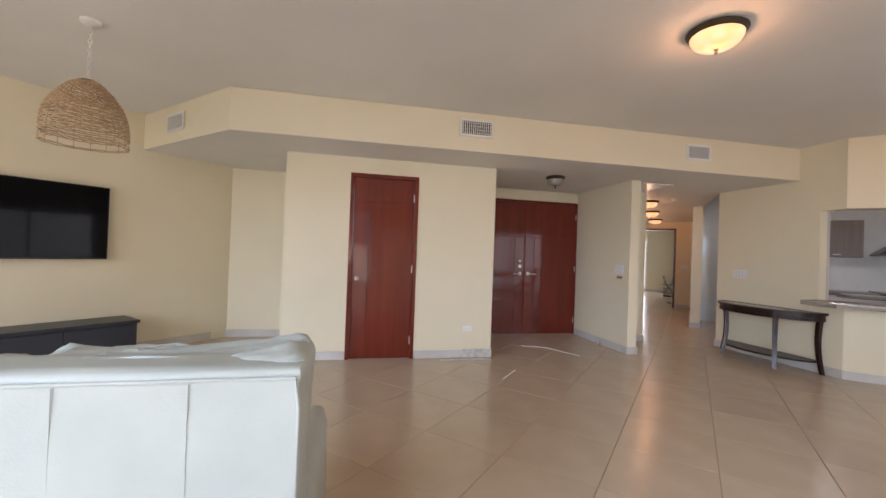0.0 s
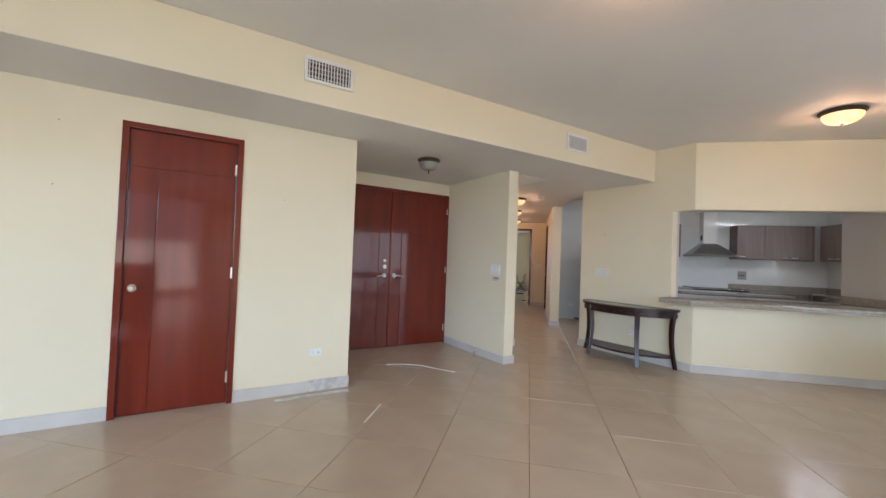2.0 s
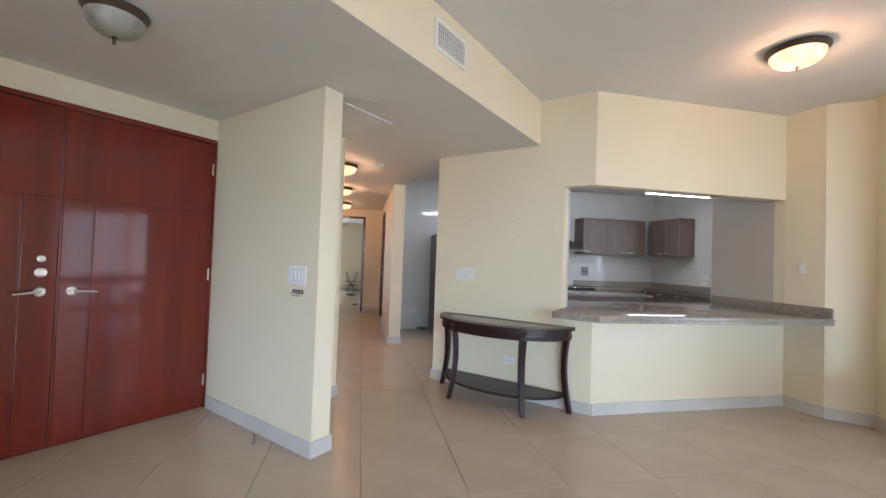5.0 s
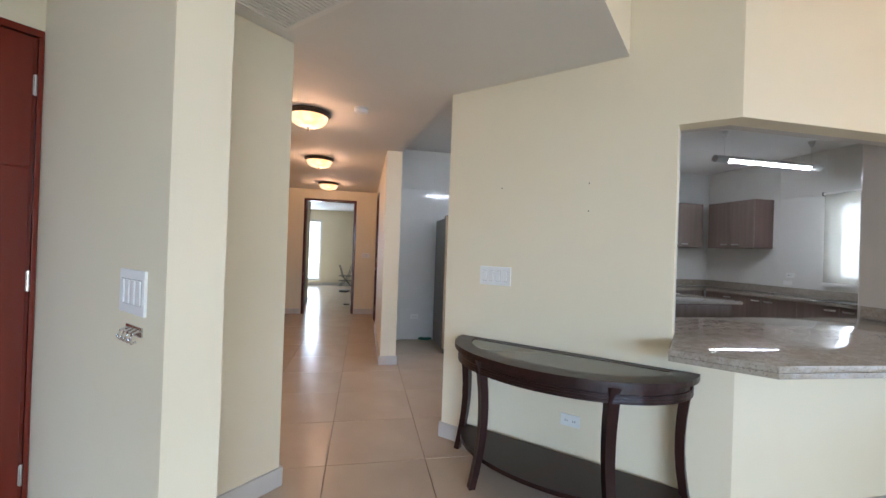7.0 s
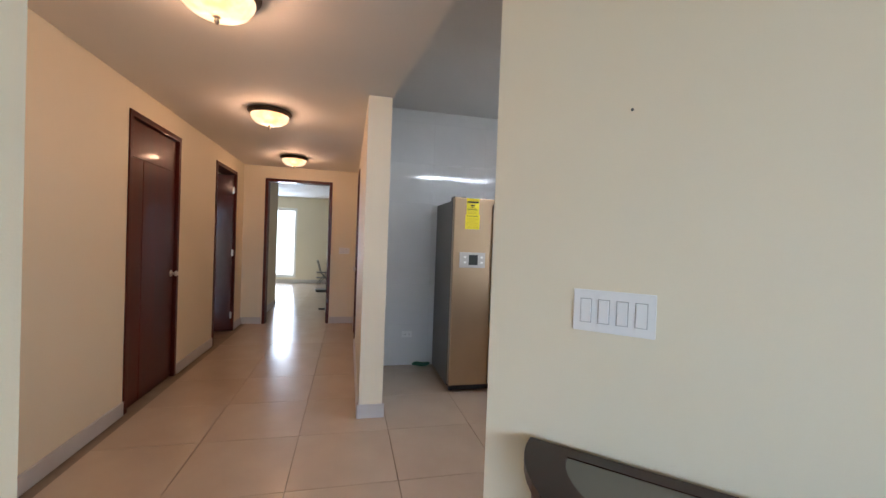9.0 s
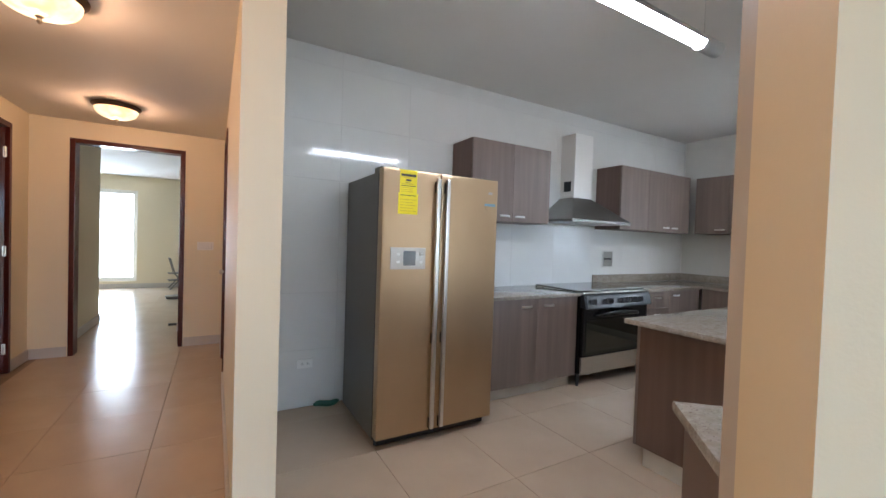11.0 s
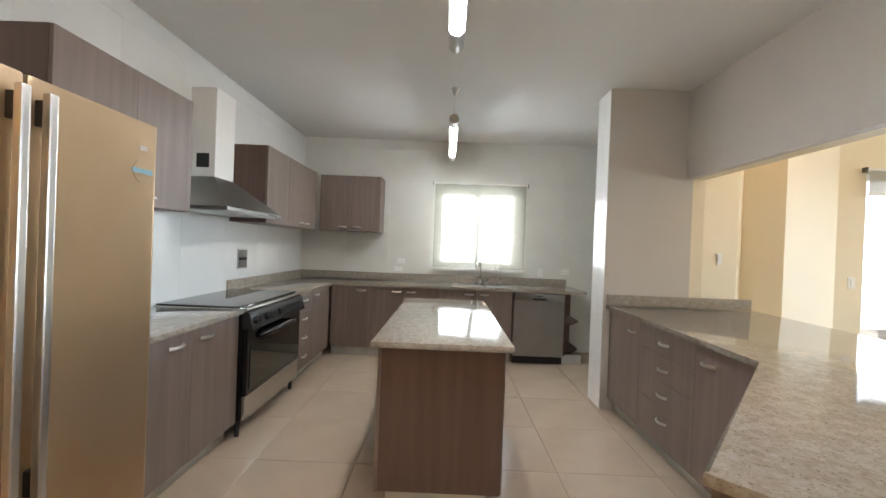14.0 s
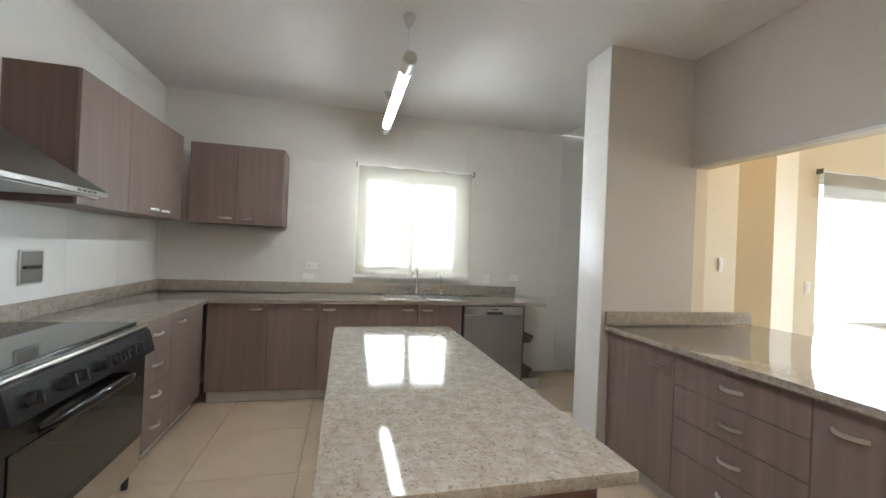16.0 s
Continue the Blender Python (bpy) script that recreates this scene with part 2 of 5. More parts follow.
# ---- builders ----
def part(name, bm, material, parent=None, label="", matrix=None, smooth=False):
    bmesh.ops.recalc_face_normals(bm, faces=bm.faces[:])
    me = bpy.data.meshes.new(name)
    bm.to_mesh(me)
    bm.free()
    me.materials.append(material)
    if smooth:
        for p in me.polygons:
            p.use_smooth = True
        me.set_sharp_from_angle(angle=radians(40))
    ob = new(name, me)
    if parent is not None:
        ob.parent = parent
    if matrix is not None:
        ob.matrix_basis = matrix
    if label:
        ob["label"] = label
    return ob


def thing(name, matrix, label, category, group="", kind=""):
    ob = new(name)
    ob.empty_display_size = 0.1
    ob.matrix_basis = matrix
    return tagged(ob, label, category, group, kind)


def box(bm, x0, x1, y0, y1, z0, z1, bevel=0.0):
    r = bmesh.ops.create_cube(bm, size=1.0)
    for v in r["verts"]:
        v.co = Vector(((x0 + x1) / 2 + v.co.x * (x1 - x0), (y0 + y1) / 2 + v.co.y * (y1 - y0), (z0 + z1) / 2 + v.co.z * (z1 - z0)))
    if bevel:
        edges = {e for v in r["verts"] for e in v.link_edges}
        bmesh.ops.bevel(bm, geom=list(edges), offset=bevel, segments=2, affect="EDGES", profile=0.7)
    return bm


def boxed(x0, x1, y0, y1, z0, z1, bevel=0.0):
    return box(bmesh.new(), x0, x1, y0, y1, z0, z1, bevel)


def prism(poly, z0, z1, bm=None, bevel=0.0):
    bm = bm or bmesh.new()
    lo = [bm.verts.new((x, y, z0)) for x, y in poly]
    hi = [bm.verts.new((x, y, z1)) for x, y in poly]
    made = [bm.faces.new(lo[::-1]), bm.faces.new(hi)]
    for i in range(len(poly)):
        j = (i + 1) % len(poly)
        made.append(bm.faces.new((lo[i], lo[j], hi[j], hi[i])))
    if bevel:
        edges = [e for f in made[:2] for e in f.edges]
        bmesh.ops.bevel(bm, geom=edges, offset=bevel, segments=2, affect="EDGES", profile=0.7)
    return bm


def tube(bm, points, radius, sides=10, closed=False):
    """A round bar along points."""
    pts = [Vector(p) for p in points]
    rings = []
    for i, p in enumerate(pts):
        a, b = pts[max(i - 1, 0)], pts[min(i + 1, len(pts) - 1)]
        if closed:
            a, b = pts[i - 1], pts[(i + 1) % len(pts)]
        q = (b - a).to_track_quat("Z", "Y")
        r = radius[i] if isinstance(radius, (list, tuple)) else radius
        rings.append([bm.verts.new(p + q @ Vector((r * math.cos(k * math.tau / sides), r * math.sin(k * math.tau / sides), 0))) for k in range(sides)])
    for i in range(len(rings) - (0 if closed else 1)):
        u, w = rings[i], rings[(i + 1) % len(rings)]
        for k in range(sides):
            bm.faces.new((u[k], u[(k + 1) % sides], w[(k + 1) % sides], w[k]))
    if not closed:
        bm.faces.new(rings[0][::-1])
        bm.faces.new(rings[-1])
    return bm


def lathe(profile, sides=32, bm=None, center=(0, 0)):
    """A turned body from (radius, height) pairs."""
    bm = bm or bmesh.new()
    rings = []
    for r, z in profile:
        if r < 1e-5:
            rings.append([bm.verts.new((center[0], center[1], z))])
        else:
            rings.append([bm.verts.new((center[0] + r * math.cos(k * math.tau / sides), center[1] + r * math.sin(k * math.tau / sides), z)) for k in range(sides)])
    for u, w in zip(rings, rings[1:]):
        for k in range(sides):
            j = (k + 1) % sides
            f = [u[k % len(u)], u[j % len(u)], w[j % len(w)], w[k % len(w)]]
            f = list(dict.fromkeys(f))
            if len(f) > 2:
                bm.faces.new(f)
    return bm


def structure(name, bm, material, label, category="wall"):
    return tagged(part(name, bm, material), label, category, kind="structure")


# The entrance side of the place stands at 44 degrees to the rest: local frame F.
F = pose(-3.835, 3.417, 0, 0, 0, 44.1)


def fp(x, y):
    v = F @ Vector((x, y, 0))
    return (v.x, v.y)


TOP, LOW, KTOP = 2.92, 2.49, 2.84

# ---- structure ----
base = boxed(-9, 9, -4.5, 22, -0.30, -0.012)
structure("floor", base, grout, "beige floor tile bed with dark thin joints", "floor")
structure("ceiling_living", prism([(-5.7, -3.4), (4.9, -3.4), (4.9, 7.2), (1.95, 7.2), (1.2, 7.95), (-5.7, 7.2)], TOP, TOP + 0.15), white_paint, "flat matt off-white painted living room ceiling", "ceiling")
soffit_poly = [(-5.52, 2.60), (-3.635, 2.61), fp(6.63, -0.76), fp(6.63, 0.43), (0.424, 10.14), (0.424, 13.9), (-1.6, 13.9), (-3.4, 8.0), (-5.6, 5.2)]
soffit = bmesh.new()
prism(soffit_poly, LOW, TOP - 0.004, soffit)
structure("ceiling_soffit", soffit, paint, "dropped soffit with cream painted front", "ceiling")
under = prism([(x, y) for x, y in soffit_poly], LOW - 0.004, LOW - 0.001)
structure("ceiling_hall", under, white_paint, "low off-white ceiling over entrance and hall", "ceiling")
structure("ceiling_kitchen", prism([fp(6.64, 0.43), fp(6.72, -1.2), (1.95, 7.2), (6.2, 7.2), (6.2, 6.6), (6.6, 6.6), (6.6, 11.7), (0.3, 11.7), (0.424, 10.14)], KTOP, TOP + 0.1), white_paint, "flat white painted kitchen ceiling", "ceiling")
structure("ceiling_passage", boxed(4.26, 5.9, 6.7, 7.19, KTOP, TOP + 0.1), white_paint, "flat white painted passage ceiling", "ceiling")
structure("ceiling_bedroom", boxed(-4.5, 3.0, 13.905, 20.2, 2.6, 2.8), white_paint, "flat white painted bedroom ceiling", "ceiling")

structure("wall_tv", boxed(-5.7, -5.5, -3.2, 3.9, 0, TOP), paint, "plain cream painted wall behind the television")
structure("wall_niche", prism([fp(-1.3, 1.38), fp(-0.1, 1.38), fp(-0.1, 1.55), fp(-1.3, 1.55)], 0, LOW - 0.006), paint, "cream painted wall at the back of a niche")


def in_f(bm):
    bm.transform(F)
    return bm


closet = bmesh.new()
box(closet, 0, 0.757, 0, 0.12, 0, LOW - 0.006)
box(closet, 1.592, 2.62, 0, 0.12, 0, LOW - 0.006)
box(closet, 0.757, 1.592, 0, 0.12, 2.288, LOW - 0.006)
box(closet, 0, 0.12, 0.12, 1.38, 0, LOW - 0.006)
box(closet, 2.50, 2.62, 0.12, 1.58, 0, LOW - 0.006)
structure("wall_closet", in_f(closet), paint, "cream painted closet walls with small nail holes")
structure("wall_entrance", in_f(boxed(2.62, 4.655, 1.43, 1.58, 2.31, LOW - 0.006)), paint, "cream painted strip above the entrance door")
structure("wall_pier", prism([fp(4.655, 0), fp(4.807, 0), fp(4.807, 0.79), fp(5.541, 0.79), fp(5.541, 0.95), (-1.48, 8.9), (-1.68, 8.9), fp(4.655, 1.62)], 0, LOW - 0.006), paint, "cream painted pier between entrance and hall")
hall_left = bmesh.new()
for y0, y1, z0, z1 in ((8.9, 10.44, 0, LOW), (11.36, 12.42, 0, LOW), (13.34, 13.75, 0, LOW), (10.44, 11.36, 2.29, LOW), (12.42, 13.34, 2.29, LOW)):
    box(hall_left, -1.66, -1.48, y0, y1, z0, z1 - 0.006)
structure("wall_hall_left", hall_left, paint, "cream painted hall wall with two door openings")
hall_end = bmesh.new()
box(hall_end, -1.66, -1.17, 13.75, 13.9, 0, LOW - 0.006)
box(hall_end, -0.155, 0.244, 13.75, 13.9, 0, LOW - 0.006)
box(hall_end, -1.17, -0.155, 13.75, 13.9, 2.295, LOW - 0.006)
structure("wall_hall_end", hall_end, paint, "cream painted hall end wall with a doorway")
hall_right = bmesh.new()
for y0, y1, z0 in ((10.134, 12.25, 0), (13.1, 13.9, 0), (12.25, 13.1, 2.29)):
    box(hall_right, 0.244, 0.424, y0, y1, z0, KTOP)
structure("wall_hall_right", hall_right, paint, "cream painted wall between hall and kitchen")
structure("wall_console", prism([fp(6.642, -1.011), fp(6.605, 0.422), fp(6.755, 0.422), fp(6.76, -1.011)], 0, TOP), paint, "cream painted wall behind the console table with nail holes")
bar_poly = [fp(6.642, -1.011), fp(6.649, -1.284), (3.97, 7.131), (3.97, 7.30), (1.915, 7.30), fp(6.81, -1.011)]
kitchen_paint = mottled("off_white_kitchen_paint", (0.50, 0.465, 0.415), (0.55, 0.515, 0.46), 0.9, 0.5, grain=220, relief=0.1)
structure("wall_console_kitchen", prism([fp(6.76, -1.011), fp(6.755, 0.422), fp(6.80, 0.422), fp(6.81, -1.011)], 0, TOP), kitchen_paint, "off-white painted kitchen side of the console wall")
structure("wall_bar", prism(bar_poly, 0, 0.890), paint, "cream painted half wall under the bar top")
head_poly = [fp(6.642, -1.011), fp(6.649, -1.284), (3.97, 7.131), (3.97, 7.24), (1.89, 7.24), fp(6.76, -1.011)]
structure("wall_bar_header", prism(head_poly, 2.062, TOP), paint, "cream painted header over the serving hatch")
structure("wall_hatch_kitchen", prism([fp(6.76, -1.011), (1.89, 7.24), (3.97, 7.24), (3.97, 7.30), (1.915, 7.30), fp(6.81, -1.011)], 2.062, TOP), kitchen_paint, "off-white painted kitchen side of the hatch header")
structure("wall_column", prism([(3.97, 7.134), (4.01, 6.80), (4.27, 6.58), (4.10, 6.31), (4.56, 5.40), (4.75, 5.40), (4.42, 6.45), (4.42, 6.69), (4.25, 6.69), (4.25, 7.24), (3.97, 7.24)], 0, TOP), paint, "cream painted column wall beside the bar")
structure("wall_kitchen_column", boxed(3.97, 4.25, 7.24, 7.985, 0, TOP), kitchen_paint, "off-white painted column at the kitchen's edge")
glass_wall = bmesh.new()
box(glass_wall, 4.56, 4.75, 5.12, 5.40, 0, TOP)
box(glass_wall, 4.56, 4.75, -3.2, 2.2, 0, TOP)
box(glass_wall, 4.56, 4.75, 2.2, 5.12, 2.32, TOP)
structure("wall_east", glass_wall, paint, "cream painted wall round a sliding glass door")
south = bmesh.new()
box(south, -5.7, -4.9, -3.2, -3.0, 0, TOP)
box(south, 4.5, 4.75, -3.2, -3.0, 0, TOP)
box(south, -4.9, 4.5, -3.2, -3.0, 2.78, TOP)
structure("wall_south", south, paint, "cream painted wall round a wide window")
structure("wall_range", boxed(0.424, 6.1, 11.418, 11.6, 0, KTOP), white_paint, "kitchen wall behind the range")
far = bmesh.new()
box(far, 5.93, 6.12, 6.7, 8.40, 0, KTOP)
box(far, 5.93, 6.12, 9.56, 11.418, 0, KTOP)
box(far, 5.93, 6.12, 8.40, 9.56, 0, 1.10)
box(far, 5.93, 6.12, 8.40, 9.56, 2.20, KTOP)
structure("wall_sink", far, white_paint, "kitchen wall round the window over the sink")
structure("wall_passage", boxed(4.29, 5.93, 6.7, 6.86, 0, KTOP), white_paint, "plain white wall at the end of the passage")
bed = bmesh.new()
box(bed, -1.42, -1.3, 13.905, 15.7, 0, 2.6)
box(bed, -4.4, -1.42, 15.58, 15.7, 0, 2.6)
box(bed, -4.5, -4.38, 15.7, 19.8, 0, 2.6)
box(bed, 2.8, 2.95, 13.905, 19.8, 0, 2.6)
box(bed, 0.43, 2.8, 13.905, 14.05, 0, 2.6)
box(bed, -4.5, -2.95, 19.8, 20.0, 0, 2.6)
box(bed, -1.42, 2.95, 19.8, 20.0, 0, 2.6)
box(bed, -2.95, -1.42, 19.8, 20.0, 0, 0.16)
box(bed, -2.95, -1.42, 19.8, 20.0, 2.27, 2.6)
structure("wall_bedroom", bed, paint, "cream painted bedroom walls")
rooms = bmesh.new()
box(rooms, -3.4, -3.3, 9.5, 13.9, 0, 2.5)
box(rooms, -3.3, -1.66, 9.5, 9.6, 0, 2.5)
box(rooms, -3.3, -1.66, 11.75, 11.85, 0, 2.5)
box(rooms, -3.3, -1.66, 13.8, 13.9, 0, 2.5)
box(rooms, -3.4, -1.66, 9.5, 13.9, 2.5, 2.6)
structure("wall_side_rooms", rooms, paint, "plain walls of the closed side rooms")

# ---- baseboards ----
def baseboard(name, a, b, matrix=None, h=0.105, t=0.016):
    """A skirting board along the wall foot from a to b, standing out to the right of that way."""
    (ax, ay), (bx, by) = a, b
    d = Vector((bx - ax, by - ay, 0))
    m = Matrix.Translation((ax, ay, 0)) @ Matrix.Rotation(math.atan2(d.y, d.x), 4, "Z")
    bm = boxed(0, d.length, -t, -0.001, 0.001, h, 0.003)
    ob = part(name, bm, skirting_mat, matrix=(matrix @ m) if matrix else m)
    return tagged(ob, "pale beige painted skirting board along the wall", "baseboard", kind="structure")


for a, b in (((0, 0), (0.755, 0)), ((1.594, 0), (2.22, 0)), ((0.0, 1.36), (0.0, 0.0)), ((-1.1, 1.38), (-0.02, 1.38)), ((4.655, 1.40), (4.655, -0.014)), ((4.641, 0), (4.821, 0)), ((4.807, -0.014), (4.807, 0.78)), ((4.807, 0.79), (5.555, 0.79)), ((5.541, 0.776), (5.541, 0.94))):
    baseboard("baseboard", a, b, F)
for a, b in ((fp(6.605, 0.436), fp(6.649, -1.284)), (fp(6.649, -1.29), (3.97, 7.131)), (fp(6.80, 0.422), fp(6.605, 0.422)), ((3.97, 7.13), (4.01, 6.8)), ((4.01, 6.8), (4.27, 6.58)), ((4.27, 6.58), (4.10, 6.31)), ((4.10, 6.31), (4.56, 5.40)),
             ((-5.5, -3.0), (-5.5, 3.5)), ((-1.48, 8.9), (-1.48, 10.43)), ((-1.48, 11.37), (-1.48, 12.41)), ((-1.48, 13.35), (-1.48, 13.74)), ((-1.48, 13.75), (-1.18, 13.75)), ((-0.145, 13.75), (0.244, 13.75)),
             ((0.244, 13.74), (0.244, 13.12)), ((0.244, 12.24), (0.244, 10.14)), ((0.23, 10.134), (0.438, 10.134)), ((-4.3, 19.8), (2.8, 19.8)), ((-1.3, 13.92), (-1.3, 15.7))):
    baseboard("baseboard", a, b)


# ---- doors ----
def knob_set(parent, x, z, y):
    k = part("door_knob", lathe([(0.0, 0.062), (0.018, 0.06), (0.026, 0.048), (0.022, 0.036), (0.011, 0.03), (0.011, 0.008), (0.030, 0.006), (0.030, 0.0), (0, 0)], 20), nickel, parent, "round satin nickel knob", pose(x, y, z, 90, 0, 0), True)
    return k


def hinge(parent, x, y, z):
    bm = boxed(x - 0.012, x + 0.012, y - 0.004, y, z - 0.045, z + 0.045)
    tube(bm, [(x, y - 0.006, z - 0.048), (x, y - 0.006, z + 0.048)], 0.006, 8)
    part("hinge", bm, nickel, parent, "satin nickel hinge")


def panel_door(name, m, w, h, label, knob_x=None, knob=True, swing=0.0, hinge_right=False, leaf=True, depth=0.12, wood=mahogany):
    """A framed mahogany door; local x along the wall, -y out of it; swing in degrees."""
    d = thing(name, m, label, "door", kind="structure")
    f = 0.045
    for nm, bm in (("jamb", boxed(0, f, -0.012, depth, 0, h, 0.004)), ("jamb", boxed(w - f, w, -0.012, depth, 0, h, 0.004)), ("door_head", boxed(f, w - f, -0.012, depth, h - f, h, 0.004))):
        part(nm, bm, wood, d)
    if leaf:
        lw, lh = w - 2 * f - 0.006, h - f - 0.010
        hx = w - f - 0.003 if hinge_right else f + 0.003
        s = -1 if hinge_right else 1
        lm = pose(hx, 0.02, 0.006, 0, 0, swing)
        bm = bmesh.new()
        x0, x1 = sorted((0, s * lw))
        box(bm, x0, x1, 0.0, 0.04, 0, lh, 0.003)
        lf = part("leaf", bm, wood, d, "", lm)
        # Raised flat fields: a plain head panel and a tall inset panel.
        a, b = x0 + 0.012, x1 - 0.012
        part("panel", boxed(a, b, -0.006, -0.0005, lh - 0.29, lh - 0.014, 0.003), wood, lf)
        part("panel", boxed(a, a + lw * 0.24, -0.006, -0.0005, 0.012, lh - 0.30, 0.003), wood, lf)
        part("panel", boxed(a + lw * 0.24 + 0.006, b, -0.006, -0.0005, 0.012, lh - 0.30, 0.003), wood, lf)
        if knob:
            knob_set(lf, x0 + 0.06 if s < 0 else x1 - 0.06, 0.99, -0.006)
        for z in (0.22, lh / 2, lh - 0.22):
            hinge(lf, 0.0, -0.001, z)
    return d


panel_door("door_closet", F @ pose(0.754, 0, 0), 0.841, 2.29, "closed glossy mahogany closet door with a round knob", hinge_right=True)
entry = thing("door_entrance", F @ pose(2.625, 1.43, 0), "closed glossy mahogany double entrance door with lever handles", "door", kind="structure")
part("door_head", boxed(0.0, 2.028, -0.01, 0.10, 2.275, 2.308, 0.003), mahogany, entry)
part("jamb", boxed(0.0, 0.018, -0.01, 0.10, 0, 2.274, 0.003), mahogany, entry)
part("jamb", boxed(2.010, 2.028, -0.01, 0.10, 0, 2.274, 0.003), mahogany, entry)
MID = 1.045
for x0, x1, s in ((0.02, MID - 0.002, 1), (MID + 0.002, 2.008, -1)):
    lf = part("leaf", boxed(x0, x1, 0.004, 0.05, 0.006, 2.272, 0.004), mahogany, entry)
    inner = x1 if s > 0 else x0
    a, b = sorted((inner - s * 0.012, inner - s * 0.17))
    part("panel", boxed(a, b, -0.003, 0.003, 0.02, 1.66, 0.004), mahogany, lf)
    a, b = sorted((inner - s * 0.178, (x0 if s > 0 else x1) + s * 0.012))
    part("panel", boxed(a, b, -0.003, 0.003, 0.02, 1.66, 0.004), mahogany, lf)
    part("panel", boxed(x0 + 0.012, x1 - 0.012, -0.003, 0.003, 1.668, 2.26, 0.004), mahogany, lf)
    hx = inner - s * 0.075
    bm = lathe([(0, 0.012), (0.026, 0.012), (0.032, 0.006), (0.032, 0)], 20)
    bm.transform(pose(hx, -0.003, 1.04, 90))
    tube(bm, [(hx, -0.01, 1.04), (hx, -0.055, 1.04)], 0.010, 10)
    tube(bm, [(hx, -0.052, 1.04), (hx - s * 0.05, -0.055, 1.040), (hx - s * 0.13, -0.052, 1.032)], [0.010, 0.009, 0.007], 10)
    part("lever_handle", bm, nickel, lf, "satin nickel lever handle", None, True)
    for z in (0.24, 1.14, 2.05):
        hinge(lf, x0 + 0.004 if s > 0 else x1 - 0.004, 0.002, z)
    if s > 0:
        for z, r in ((1.165, 0.030), (1.255, 0.021)):
            bm = lathe([(0, 0.016), (r * 0.55, 0.016), (r * 0.6, 0.010), (r, 0.008), (r, 0)], 20)
            bm.transform(pose(hx, -0.003, z, 90))
            part("lock_cylinder", bm, nickel, lf, "round satin nickel lock", None, True)
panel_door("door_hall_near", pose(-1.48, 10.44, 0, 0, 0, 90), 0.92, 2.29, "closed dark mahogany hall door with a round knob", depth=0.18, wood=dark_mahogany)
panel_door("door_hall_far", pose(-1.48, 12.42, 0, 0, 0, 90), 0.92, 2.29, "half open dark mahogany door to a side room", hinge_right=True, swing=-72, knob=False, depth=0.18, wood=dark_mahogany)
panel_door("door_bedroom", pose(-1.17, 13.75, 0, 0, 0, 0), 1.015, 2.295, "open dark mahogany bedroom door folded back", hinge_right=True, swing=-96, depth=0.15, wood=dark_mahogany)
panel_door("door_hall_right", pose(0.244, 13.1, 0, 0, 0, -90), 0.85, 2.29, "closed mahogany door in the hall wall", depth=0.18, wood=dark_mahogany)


# ---- windows ----
def sliding_window(name, m, w, z0, z1, panes, label, shade_drop=None, shade_w=None, rail=0.05, deep=0.19):
    """local x along the wall, -y into the room, origin at the opening's left foot."""
    d = thing(name, m, label, "window", kind="structure")
    fr = bmesh.new()
    y0, y1 = deep * 0.35, deep * 0.75
    box(fr, 0, w, y0, y1, z0, z0 + rail, 0.003)
    box(fr, 0, w, y0, y1, z1 - rail, z1, 0.003)
    box(fr, 0, rail, y0, y1, z0 + rail, z1 - rail)
    box(fr, w - rail, w, y0, y1, z0 + rail, z1 - rail)
    part("window_frame", fr, white_metal, d)
    pw = (w - 2 * rail) / panes
    for i in range(panes):
        a = rail + i * pw
        yy = y0 + 0.012 + 0.02 * (i % 2)
        sash = bmesh.new()
        s = 0.035
        box(sash, a, a + s, yy, yy + 0.018, z0 + rail, z1 - rail)
        box(sash, a + pw - s, a + pw, yy, yy + 0.018, z0 + rail, z1 - rail)
        box(sash, a + s, a + pw - s, yy, yy + 0.018, z0 + rail, z0 + rail + s)
        box(sash, a + s, a + pw - s, yy, yy + 0.018, z1 - rail - s, z1 - rail)
        sh = part("sash", sash, white_metal, d)
        g = part("pane", boxed(a + s, a + pw - s, yy + 0.006, yy + 0.011, z0 + rail + s, z1 - rail - s), glass, sh)
        g.visible_shadow = False
    return d


sliding_window("window_kitchen", pose(5.93, 9.56, 0, 0, 0, -90), 1.16, 1.10, 2.20, 2, "white two-pane sliding window over the kitchen sink")
sliding_window("window_living", pose(4.56, 5.12, 0, 0, 0, -90), 2.92, 0.0, 2.32, 2, "tall white sliding glass door full of daylight")
sliding_window("window_south", pose(4.5, -3.0, 0, 0, 0, 180), 9.4, 0.0, 2.78, 6, "wide white sliding glass front behind the sofa")
sliding_window("window_bedroom", pose(-2.95, 19.8, 0, 0, 0, 0), 1.53, 0.16, 2.27, 2, "tall white bedroom window full of daylight")


